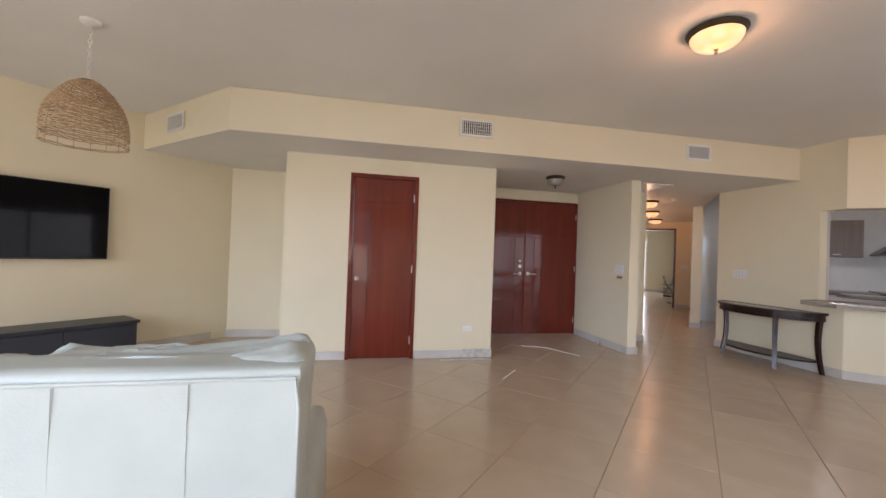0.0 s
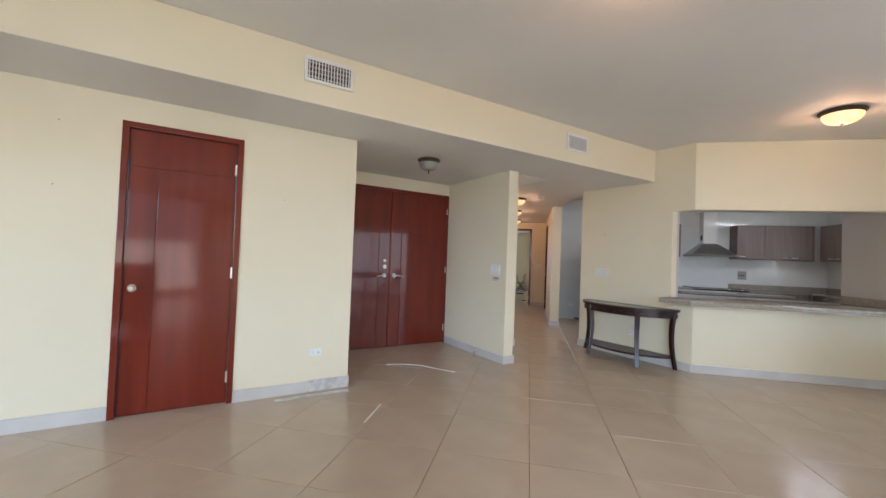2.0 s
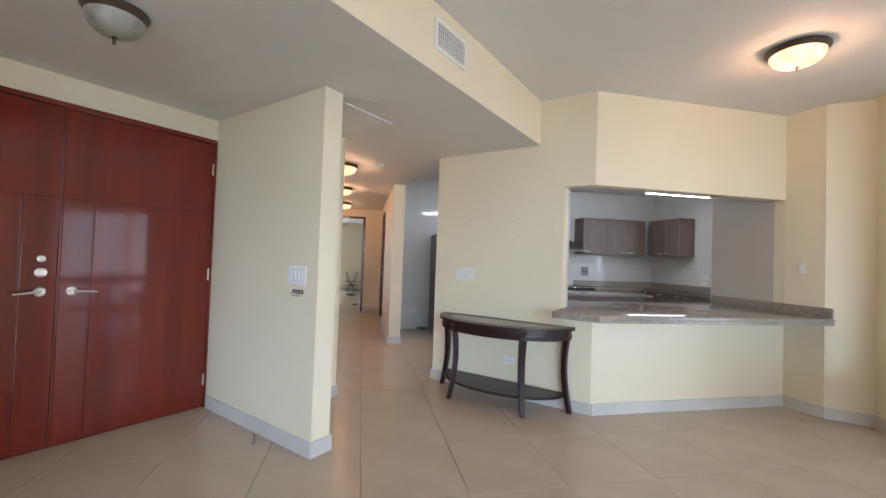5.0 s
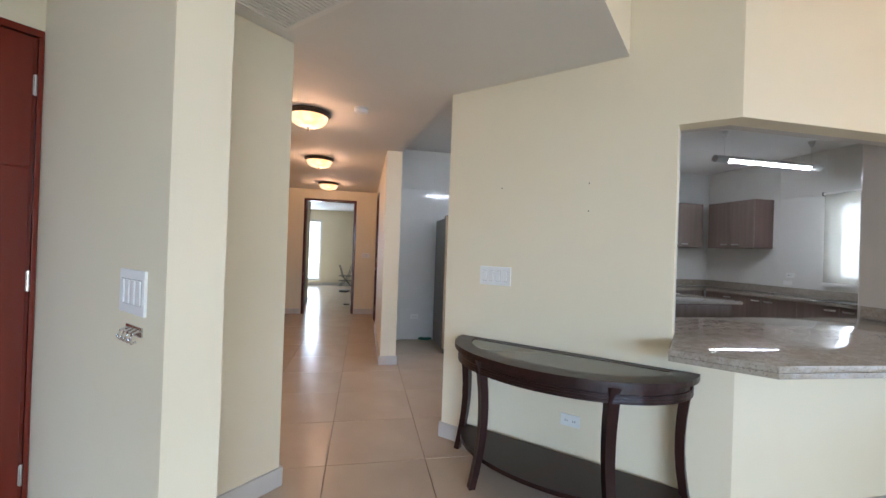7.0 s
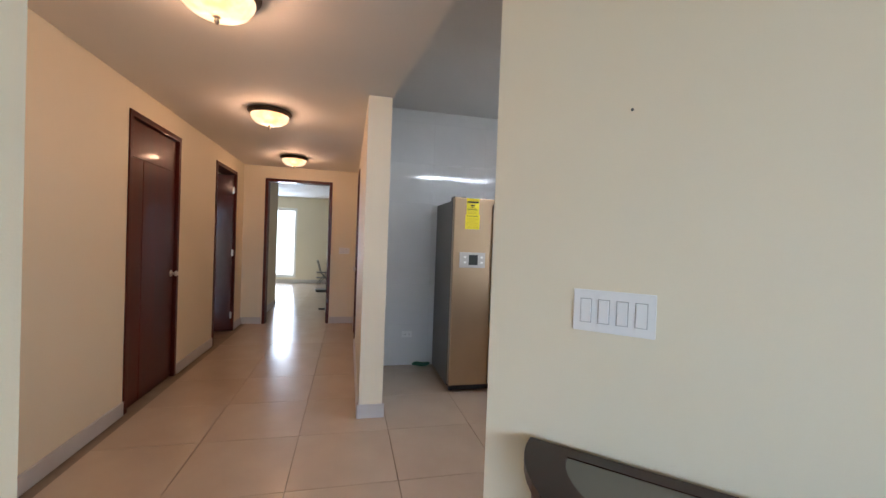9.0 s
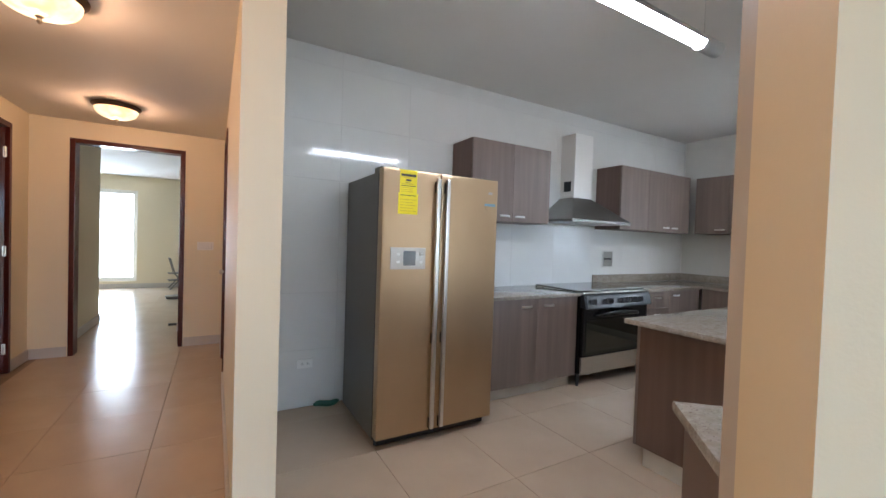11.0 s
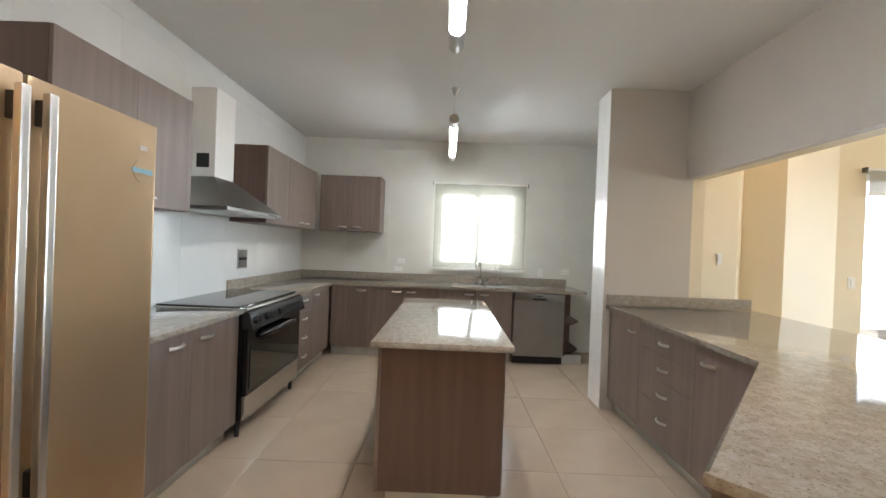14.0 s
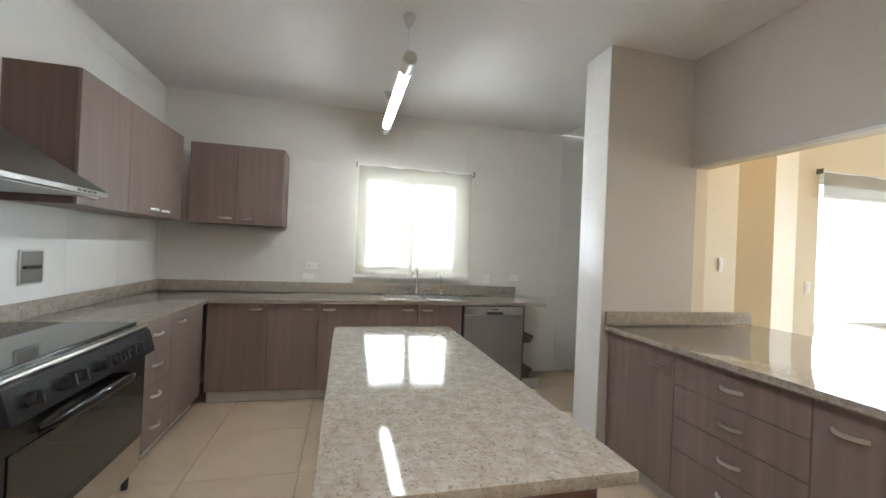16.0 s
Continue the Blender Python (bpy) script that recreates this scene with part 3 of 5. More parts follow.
def roller_shade(m, w, drop, label):
    d = thing("roller_shade", m, label, "blind")
    bm = tube(bmesh.new(), [(0, 0, 0), (w, 0, 0)], 0.016, 12)
    part("roller_tube", bm, white_metal, d)
    for x in (-0.012, w + 0.002):
        part("bracket", boxed(x, x + 0.01, -0.022, 0.035, -0.025, 0.025, 0.003), grey_metal, d)
    bm = bmesh.new()
    n = 14
    vs = [[bm.verts.new((0.02 + (w - 0.04) * i / n, -0.014 + 0.0022 * math.sin(i * 1.7), -drop * j / 6)) for i in range(n + 1)] for j in range(7)]
    for j in range(6):
        for i in range(n):
            bm.faces.new((vs[j][i], vs[j][i + 1], vs[j + 1][i + 1], vs[j + 1][i]))
    part("fabric", bm, shade_fabric, d, "translucent cream fabric")
    part("bottom_bar", boxed(0.02, w - 0.02, -0.022, -0.006, -drop - 0.022, -drop, 0.003), white_metal, d)
    return d


roller_shade(pose(5.885, 9.60, 2.255, 0, 0, -90), 1.28, 1.15, "translucent cream roller shade drawn over the kitchen window")
roller_shade(pose(4.515, 5.17, 2.33, 0, 0, -90), 2.9, 0.24, "cream roller shade rolled up above the glass door")
part("window_sill", boxed(5.86, 5.932, 8.36, 9.60, 1.065, 1.092, 0.004), white_paint)
tagged(bpy.data.objects["window_sill"], "white painted sill under the kitchen window", "window sill", kind="structure")

# ---- outside ----
for nm, bm in (("backdrop_east", boxed(9.0, 9.1, -16, 8.5, -2, 6)), ("backdrop_kitchen", boxed(7.6, 7.7, 6.2, 11.8, -1, 5)), ("backdrop_bedroom", boxed(-6, 2, 22, 22.1, -2, 5))):
    structure(nm, bm, backdrop_sky_mat if nm == "backdrop_kitchen" else backdrop_mat, "plain bright haze outside the window", "backdrop")
bm = bmesh.new()
bmesh.ops.create_grid(bm, x_segments=2, y_segments=2, size=600)
bm.transform(Matrix.Translation((0, 0, -6)))
structure("ground", bm, ground_mat, "green ground far below the windows", "ground")
random.seed(5)
bm = bmesh.new()
for i in range(260):
    ang = random.uniform(-2.7, 0.35)
    r = random.uniform(22, 60)
    s = random.uniform(1.2, 3.0)
    mm = Matrix.Translation((r * math.cos(ang), r * math.sin(ang), -6 + random.uniform(0.5, 5.0))) @ Matrix.Diagonal((s, s, s * random.uniform(0.7, 1.3), 1))
    bmesh.ops.create_icosphere(bm, subdivisions=1, radius=1.0, matrix=mm @ Euler((random.random() * 3, random.random() * 3, 0)).to_matrix().to_4x4())
for v in bm.verts:
    v.co += noise.noise_vector(v.co * 0.9) * 0.9
tagged(part("tree_line", bm, hedge_mat), "distant dark green tree tops outside", "trees", kind="stuff")


# ---- kitchen ----
def pull(parent, x, y, z, w=0.11):
    """A bowed bar handle."""
    pts = [(x - w / 2 + w * i / 8, y - 0.026 * math.sin(math.pi * i / 8) ** 0.6 - 0.002, z) for i in range(9)]
    bm = tube(bmesh.new(), pts, 0.0065, 8)
    bm.transform(Matrix.Translation((0, 0, z)) @ Matrix.Diagonal((1, 1, 1.5, 1)) @ Matrix.Translation((0, 0, -z)))
    part("handle", bm, satin, parent, "bowed satin steel handle", None, True)


def cabinet(name, m, w, d, z0, z1, fronts, label, group, toe=0.0, side=laminate_side):
    """local x to the right, front face at y = 0, body behind it. fronts: x0, x1, z0, z1, handle x, handle z."""
    c = thing(name, m, label, "cabinet", group)
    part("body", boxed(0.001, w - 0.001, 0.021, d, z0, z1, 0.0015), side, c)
    if toe:
        part("toe_board", boxed(0.001, w - 0.001, 0.075, 0.09, 0.001, z0 - 0.001), toe_mat, c, "pale grey toe board")
    for x0, x1, a, b, hx, hz in fronts:
        tall = b - a > 0.35
        f = part("door" if tall else "drawer", boxed(x0 + 0.0018, x1 - 0.0018, 0.0, 0.019, a + 0.0018, b - 0.0018, 0.0015), laminate, c)
        if hx is not None:
            pull(f, hx, 0.0, hz)
    return c


B0, B1 = 0.115, 0.868
# Range wall, base units: fronts at y = 10.80.
cabinet("base_cabinet", pose(2.02, 10.80, 0), 1.13, 0.60, B0, B1, [(0.0, 0.13, B0, B1, None, 0), (0.13, 0.63, B0, B1, 0.50, 0.80), (0.63, 1.13, B0, B1, 0.76, 0.80)], "taupe wood-grain base cabinet with two doors beside the fridge", "base units", 0.1)
hh = (B1 - B0) / 4
cabinet("drawer_cabinet", pose(4.20, 10.80, 0), 0.44, 0.60, B0, B1, [(0, 0.44, B0 + hh * i, B0 + hh * (i + 1), 0.22, B0 + hh * i + hh * 0.62) for i in range(4)], "taupe base cabinet with four drawers beside the range", "base units", 0.1)
cabinet("base_cabinet", pose(4.641, 10.80, 0), 0.655, 0.60, B0, B1, [(0, 0.60, B0, B1, 0.13, 0.81)], "taupe corner base cabinet with one tall door", "base units", 0.1)
# Sink wall: fronts at x = 5.30, from the corner towards the dishwasher.
cuts = [(10.79, 10.318, -0.10), (10.317, 9.898, -0.09), (9.897, 9.455, 0.09), (9.454, 9.005, -0.09), (9.004, 8.565, 0.09)]
for a, b, hx in cuts:
    w = a - b
    cabinet("base_cabinet", pose(5.30, a, 0, 0, 0, -90), w, 0.60, B0, B1, [(0, w, B0, B1, w + hx if hx < 0 else hx, 0.815)], "taupe wood-grain base cabinet with one door by the sink", "base units", 0.1)


def dishwasher(m):
    d = thing("dishwasher", m, "stainless steel dishwasher under the granite worktop", "dishwasher")
    part("body", boxed(0.004, 0.612, 0.03, 0.58, 0.10, 0.86, 0.003), grey_metal, d)
    part("door", boxed(0.004, 0.612, -0.012, 0.028, 0.10, 0.775, 0.005), dishwasher_steel, d, "brushed steel door")
    p = part("control_panel", boxed(0.004, 0.612, -0.015, 0.028, 0.778, 0.858, 0.005), steel, d, "brushed steel control strip")
    part("grip", prism([(0.23, -0.0165), (0.39, -0.0165), (0.37, -0.004), (0.25, -0.004)], 0.782, 0.806), black_matt, p, "black recessed grip")
    part("badge", boxed(0.275, 0.345, -0.0165, -0.0152, 0.828, 0.838), black_ink, p)
    part("kick_plate", boxed(0.004, 0.612, 0.03, 0.05, 0.005, 0.098), black_matt, d, "dark blue-black kick plate")


dishwasher(pose(5.262, 8.556, 0, 0, 0, -90))


def end_shelf(m):
    d = thing("end_shelf_unit", m, "open taupe end shelves beside the dishwasher", "shelf")
    part("side_panel", boxed(0, 0.018, 0.0, 0.60, 0.115, 0.866), laminate_side, d)
    part("back_panel", boxed(0.018, 0.25, 0.585, 0.60, 0.115, 0.866), laminate_side, d)
    for z in (0.135, 0.49):
        part("shelf", prism([(0.018, 0.02), (0.10, 0.02), (0.25, 0.24), (0.25, 0.585), (0.018, 0.585)], z, z + 0.022, None, 0.002), laminate_side, d)
    part("toe_board", boxed(0.0, 0.24, 0.06, 0.08, 0.001, 0.112), toe_mat, d, "pale grey toe board")


end_shelf(pose(5.28, 7.932, 0, 0, 0, -90))
C1 = 0.888
# Serving counter side: fronts at y = 7.93 looking into the kitchen.
cabinet("base_cabinet", pose(3.955, 7.93, 0, 0, 0, 180), 0.555, 0.60, B0, C1, [(0, 0.03, B0, C1, None, 0), (0.03, 0.555, B0, C1, 0.44, 0.79)], "taupe base cabinet with one door under the serving counter", "base units", 0.1)
cabinet("drawer_cabinet", pose(3.399, 7.93, 0, 0, 0, 180), 0.655, 0.60, B0, C1, [(0, 0.655, z0, z1, 0.33, hz) for z0, z1, hz in ((B0, 0.375, 0.285), (0.375, 0.545, 0.455), (0.545, 0.715, 0.625), (0.715, C1, 0.795))], "taupe base cabinet with four drawers under the serving counter", "base units", 0.1)
cabinet("base_cabinet", pose(2.743, 7.93, 0, 0, 0, 180), 0.475, 0.60, B0, C1, [(0, 0.475, B0, C1, 0.12, 0.79)], "taupe base cabinet with one door by the counter bend", "base units", 0.1)
pen = thing("peninsula_cabinet", Matrix(), "brown laminate cabinet under the angled end of the counter", "cabinet", "base units")
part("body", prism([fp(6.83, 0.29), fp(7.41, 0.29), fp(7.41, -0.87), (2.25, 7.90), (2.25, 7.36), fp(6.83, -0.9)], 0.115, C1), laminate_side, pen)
part("toe_board", prism([fp(6.83, 0.24), fp(7.36, 0.24), fp(7.36, -0.80), (2.24, 7.80), (2.24, 7.40), fp(6.83, -0.9)], 0.001, 0.114), toe_mat, pen, "pale grey toe board")

face = F @ pose(7.431, 0, 0, 0, 0, 90)
for x0, x1, hx in ((-0.865, -0.56, -0.695), (-0.56, -0.255, -0.425), (-0.255, 0.285, None)):
    leaf = part("door", boxed(x0 + 0.002, x1 - 0.002, 0.0, 0.019, 0.118, C1 - 0.004, 0.0015), laminate, pen, "", face)
    if hx is not None:
        pull(leaf, hx, 0.0, 0.785)

isl = thing("kitchen_island", pose(2.47, 9.07, 0), "brown laminate kitchen island on a pale recessed base", "kitchen island")
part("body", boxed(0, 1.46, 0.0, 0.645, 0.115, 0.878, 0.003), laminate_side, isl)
part("corner_trim", boxed(-0.004, 0.012, 0.633, 0.650, 0.115, 0.868, 0.002), laminate, isl)
part("side_panel", boxed(0.004, 1.456, -0.006, -0.001, 0.12, 0.864, 0.002), laminate, isl)
part("toe_board", boxed(0.012, 1.40, 0.07, 0.59, 0.001, 0.114), toe_mat, isl, "pale grey recessed base")
tagged(part("island_top", prism([(2.362, 9.04), (4.03, 9.04), (4.03, 9.742), (2.362, 9.742)], 0.879, 0.912, None, 0.011), granite, smooth=True), "polished speckled beige granite top on the island", "countertop")

CT0, CT1 = 0.869, 0.900
tagged(part("worktop", prism([(2.0, 11.414), (2.0, 10.775), (3.165, 10.775), (3.165, 11.414)], CT0, CT1, None, 0.006), granite, smooth=True), "polished granite worktop between fridge and range", "countertop")
tagged(part("worktop", prism([(4.19, 11.414), (4.19, 10.775), (5.275, 10.775), (5.275, 7.93), (5.185, 7.73), (5.30, 7.66), (5.924, 7.66), (5.924, 11.414)], CT0, CT1, None, 0.006), granite, smooth=True), "polished granite worktop round the sink corner", "countertop")
bar_top = [fp(6.63 - 0.29, -1.02), fp(6.63 - 0.30, -1.42), (3.80, 6.685), (3.965, 6.685), (3.965, 7.965), (2.218, 7.965), fp(7.44, 0.315), fp(6.815, 0.315), fp(6.815, -1.02)]
bar = tagged(part("bar_top", prism(bar_top, 0.893, 0.925, None, 0.010), granite, smooth=True), "polished granite bar top with a thick edge through the hatch", "countertop")
edge_poly = [fp(6.63 - 0.288, -1.022), fp(6.63 - 0.298, -1.419), (3.80, 6.688), (3.962, 6.688), (3.962, 6.86), (3.86, 6.86), fp(6.63 - 0.15, -1.48), fp(6.63 - 0.14, -1.022)]
part("built_up_edge", prism(edge_poly, 0.868, 0.8925, None, 0.003), granite, bar, "rough-sawn pale granite edge")


def upstand(name_label, poly, z0, z1):
    tagged(part("upstand", prism(poly, z0, z1, None, 0.003), granite, smooth=True), name_label, "backsplash")


upstand("low granite upstand beside the fridge", [(2.05, 11.398), (2.45, 11.398), (2.45, 11.414), (2.05, 11.414)], CT1 + 0.001, 1.0)
upstand("low granite upstand behind the range corner", [(4.08, 11.396), (5.908, 11.396), (5.908, 11.414), (4.08, 11.414)], CT1 + 0.001, 1.0)
upstand("low granite upstand behind the sink", [(5.908, 7.74), (5.925, 7.74), (5.925, 11.414), (5.908, 11.414)], CT1 + 0.001, 1.0)
upstand("low granite upstand on the column", [(3.948, 7.14), (3.964, 7.14), (3.964, 7.96), (3.948, 7.96)], 0.926, 1.02)
upstand("low granite upstand at the bar's end", [(3.952, 6.70), (3.967, 6.70), (3.967, 7.136), (3.952, 7.136)], 0.926, 1.02)

# Wall cabinets
U0, U1 = 1.545, 2.262
cabinet("wall_cabinet", pose(2.085, 11.07, 0), 0.92, 0.345, U0, U1, [(0, 0.46, U0, U1, 0.37, U0 + 0.05), (0.46, 0.92, U0, U1, 0.55, U0 + 0.05)], "taupe wood-grain wall cabinet with two doors above the worktop", "wall units")
cabinet("wall_cabinet", pose(4.09, 11.07, 0), 0.51, 0.345, U0, U1, [(0, 0.51, U0, U1, 0.10, U0 + 0.05)], "taupe wood-grain wall cabinet beside the hood", "wall units")
cabinet("wall_cabinet", pose(4.601, 11.07, 0), 0.90, 0.345, U0, U1, [(0, 0.45, U0, U1, 0.36, U0 + 0.05), (0.45, 0.85, U0, U1, 0.54, U0 + 0.05)], "taupe wood-grain wall cabinet running into the corner", "wall units")
cabinet("wall_cabinet", pose(5.575, 11.06, 0, 0, 0, -90), 0.785, 0.345, U0, U1, [(0, 0.39, U0, U1, 0.30, U0 + 0.05), (0.39, 0.785, U0, U1, 0.49, U0 + 0.05)], "taupe wood-grain wall cabinet on the sink wall", "wall units")


def hood(m):
    h = thing("range_hood", m, "stainless steel chimney range hood over the range", "range hood")
    bm = bmesh.new()
    lo = [(-0.45, -0.49, 1.609), (0.45, -0.49, 1.609), (0.45, 0, 1.609), (-0.45, 0, 1.609)]
    hi = [(-0.125, -0.20, 1.86), (0.145, -0.20, 1.86), (0.145, 0, 1.86), (-0.125, 0, 1.86)]
    a, b = [bm.verts.new(v) for v in lo], [bm.verts.new(v) for v in hi]
    bm.faces.new(b)
    for i in range(4):
        bm.faces.new((a[i], a[(i + 1) % 4], b[(i + 1) % 4], b[i]))
    bm.faces.new(a[::-1])
    part("canopy", bm, appliance_steel, h, "pyramid steel canopy")
    part("rim", boxed(-0.45, 0.45, -0.49, 0, 1.585, 1.6085, 0.003), appliance_steel, h)
    c = part("chimney", boxed(-0.125, 0.145, -0.20, 0, 1.861, 2.55, 0.003), white_metal, h, "pale grey square chimney")
    part("vent_cover", boxed(-0.1262, -0.1255, -0.155, -0.055, 1.93, 2.04), black_matt, c, "dark square vent plate")
    part("filter", boxed(-0.40, 0.40, -0.45, -0.04, 1.580, 1.584), alu, h)
    for i in range(4):
        part("button", boxed(0.20 + i * 0.04, 0.225 + i * 0.04, -0.4925, -0.4905, 1.592, 1.602), black_ink, h)


hood(pose(3.62, 11.41, 0))


def cooker(m):
    r = thing("range_cooker", m, "black and steel freestanding range cooker with glass oven door", "stove")
    W = 0.98
    part("body", boxed(0, W, 0.0, 0.62, 0.112, 0.855, 0.004), black_gloss, r)
    for x in (0.03, W - 0.03):
        for y in (0.03, 0.58):
            part("leg", lathe([(0.016, 0.0), (0.016, 0.02), (0.022, 0.111)], 12, None, (x, y)), black_matt, r)
    part("hob_lid", boxed(0.0, W, 0.02, 0.61, 0.872, 0.884, 0.004), black_glass, r, "closed black glass lid over the burners")
    part("hob_rim", boxed(-0.004, W + 0.004, -0.02, 0.62, 0.856, 0.8715, 0.005), steel, r, "rolled steel rim")
    part("rim_roll", tube(bmesh.new(), [(-0.004, -0.022, 0.863), (W / 2, -0.026, 0.863), (W + 0.004, -0.022, 0.863)], 0.013, 12), steel, r, "rolled bright steel front edge", None, True)
    bm = bmesh.new()
    pr = [(-0.02, 0.856), (-0.045, 0.84), (-0.075, 0.73), (-0.001, 0.73), (-0.001, 0.856)]
    u = [bm.verts.new((0, y, z)) for y, z in pr]
    w = [bm.verts.new((W, y, z)) for y, z in pr]
    bm.faces.new(u)
    bm.faces.new(w[::-1])
    for i in range(5):
        bm.faces.new((u[i], u[(i + 1) % 5], w[(i + 1) % 5], w[i]))
    p = part("control_panel", bm, graphite, r, "tilted dark steel control panel")
    for x in (0.10, 0.27, 0.34, 0.50, 0.58, 0.65, 0.72, 0.79):
        bm = lathe([(0, 0.03), (0.020, 0.03), (0.024, 0.022), (0.026, 0.0)], 18)
        box(bm, -0.005, 0.005, -0.024, 0.024, 0.03, 0.040)
        bm.transform(pose(x, -0.061, 0.785, 75, 0, 0))
        part("knob", bm, black_matt, p, "round black knob", None, True)
    dr = part("oven_door", boxed(0.012, W - 0.012, -0.035, -0.001, 0.285, 0.722, 0.006), black_gloss, r)
    part("oven_window", boxed(0.05, W - 0.05, -0.040, -0.0355, 0.32, 0.62, 0.002), black_glass, dr, "dark reflecting oven glass")
    arc = [math.sin(math.pi * i / 12) for i in range(13)]
    bm = tube(bmesh.new(), [(0.17 + 0.64 * i / 12, -0.045 - 0.050 * arc[i] ** 0.5, 0.655 + 0.018 * arc[i]) for i in range(13)], [0.010 + 0.012 * a for a in arc], 12)
    bm.transform(Matrix.Translation((0, 0, 0.66)) @ Matrix.Diagonal((1, 1, 1.35, 1)) @ Matrix.Translation((0, 0, -0.66)))
    part("oven_handle", bm, black_gloss, dr, "thick bowed glossy black handle", None, True)
    part("bottom_drawer", boxed(0.012, W - 0.012, -0.030, -0.001, 0.112, 0.278, 0.006), steel, r, "plain steel warming drawer")


cooker(pose(3.17, 10.785, 0) @ Matrix.Diagonal((1.02, 1.0, 1.035, 1)))


def fridge(m):
    f = thing("refrigerator", m, "champagne steel side-by-side refrigerator with yellow energy labels", "refrigerator")
    part("body", boxed(0.0, 0.885, 0.055, 0.72, 0.055, 1.775, 0.006), fridge_side_mat, f, "grey enamelled cabinet")
    part("base_grille", boxed(0.03, 0.865, 0.05, 0.10, 0.012, 0.054), black_matt, f)
    part("hinge_cover", boxed(0.01, 0.12, 0.03, 0.16, 1.776, 1.812, 0.006), grey_metal, f)
    part("hinge_cover", boxed(0.775, 0.885, 0.03, 0.16, 1.776, 1.812, 0.006), grey_metal, f)
    for x in (0.05, 0.845):
        part("foot", lathe([(0.022, 0.0), (0.022, 0.012)], 12, None, (x, 0.09)), black_matt, f)
    GAP = 0.412
    for x0, x1, s in ((0.0, GAP - 0.004, 1), (GAP + 0.004, 0.885, -1)):
        d = part("door", boxed(x0, x1, -0.025, 0.05, 0.078, 1.797, 0.012), champagne, f)
        hx = (GAP - s * 0.036)
        bm = bmesh.new()
        box(bm, hx - 0.013, hx + 0.013, -0.068, -0.046, 0.10, 1.755, 0.006)
        part("handle", bm, satin, d, "full-height satin steel bar handle")
        for z in (0.13, 0.70, 1.70):
            part("handle_mount", boxed(hx - 0.012, hx + 0.012, -0.047, -0.024, z - 0.035, z + 0.035, 0.003), black_matt, d)
        if s > 0:
            p = part("dispenser_panel", boxed(0.060, 0.306, -0.030, -0.0245, 1.160, 1.300, 0.003), panel_grey, d, "silver control panel with a small display")
            part("display", boxed(0.148, 0.234, -0.032, -0.0301, 1.185, 1.278, 0.001), lcd, p)
            for x in (0.112, 0.272):
                for z in (1.208, 1.256):
                    part("button", boxed(x - 0.011, x + 0.011, -0.0335, -0.0301, z - 0.008, z + 0.008, 0.003), white_plastic, p)
            a = part("energy_label", boxed(0.111, 0.231, -0.0262, -0.0252, 1.635, 1.793), yellow_card, d, "yellow energy label with black print")
            for x0, x1, z0, z1 in ((0.119, 0.223, 1.752, 1.767), (0.119, 0.223, 1.690, 1.694), (0.153, 0.189, 1.722, 1.735), (0.150, 0.186, 1.711, 1.714)):
                part("print_bar", boxed(x0, x1, -0.0266, -0.0263, z0, z1), black_ink, a)
            for z in (1.655, 1.667, 1.679, 1.702, 1.744):
                part("print_bar", boxed(0.122, 0.205, -0.0266, -0.0263, z, z + 0.003), amber_ink, a)
            b = part("energy_label", boxed(0.103, 0.239, -0.0275, -0.0265, 1.513, 1.647), yellow_card, d, "yellow energy label with faint print")
            for i in range(5):
                part("print_bar", boxed(0.116, 0.226 - 0.02 * (i % 2), -0.0279, -0.0276, 1.532 + i * 0.018, 1.535 + i * 0.018), amber_ink, b)
            part("print_bar", boxed(0.116, 0.222, -0.0279, -0.0276, 1.630, 1.634), black_ink, b)
        else:
            part("badge", boxed(0.80, 0.835, -0.0265, -0.0252, 1.69, 1.708), sticker_grey, d)
            bm = lathe([(0, 0.0012), (0.042, 0.0012), (0.042, 0)], 28)
            bm.transform(pose(0.815, -0.0252, 1.615, 90))
            k = part("round_sticker", bm, champagne, d, "faint round sticker with a blue band")
            part("band", boxed(0.768, 0.862, -0.0275, -0.0266, 1.607, 1.625), sticker_blue, k)


fridge(pose(1.052, 10.53, 0))
bm = tube(bmesh.new(), [(0.86 + 0.024 * i, 11.36 + 0.02 * math.sin(i * 0.9), 0.024 + 0.002 * math.cos(i)) for i in range(9)], [0.012, 0.02, 0.023, 0.022, 0.024, 0.022, 0.023, 0.02, 0.012], 10)
tagged(part("floor_cloth", bm, green_plastic, None, "", None, True), "dark green rolled cloth on the floor beside the fridge", "cloth")


def sink():
    s = thing("kitchen_sink", pose(5.60, 8.90, CT1, 0, 0, -90), "double-bowl stainless steel sink set in granite", "sink")
    rim = bmesh.new()
    for a, b, c, d in ((-0.44, 0.44, -0.25, -0.22), (-0.44, 0.44, 0.17, 0.25), (-0.44, -0.40, -0.22, 0.17), (0.40, 0.44, -0.22, 0.17), (-0.03, 0.03, -0.22, 0.17)):
        box(rim, a, b, c, d, 0.0008, 0.008, 0.002)
    part("rim", rim, steel, s)
    for a, b in ((-0.398, -0.032), (0.032, 0.398)):
        part("bowl", boxed(a, b, -0.218, 0.168, 0.0006, 0.0022), grey_metal, s, "dull steel bowl")
    return s


sink()


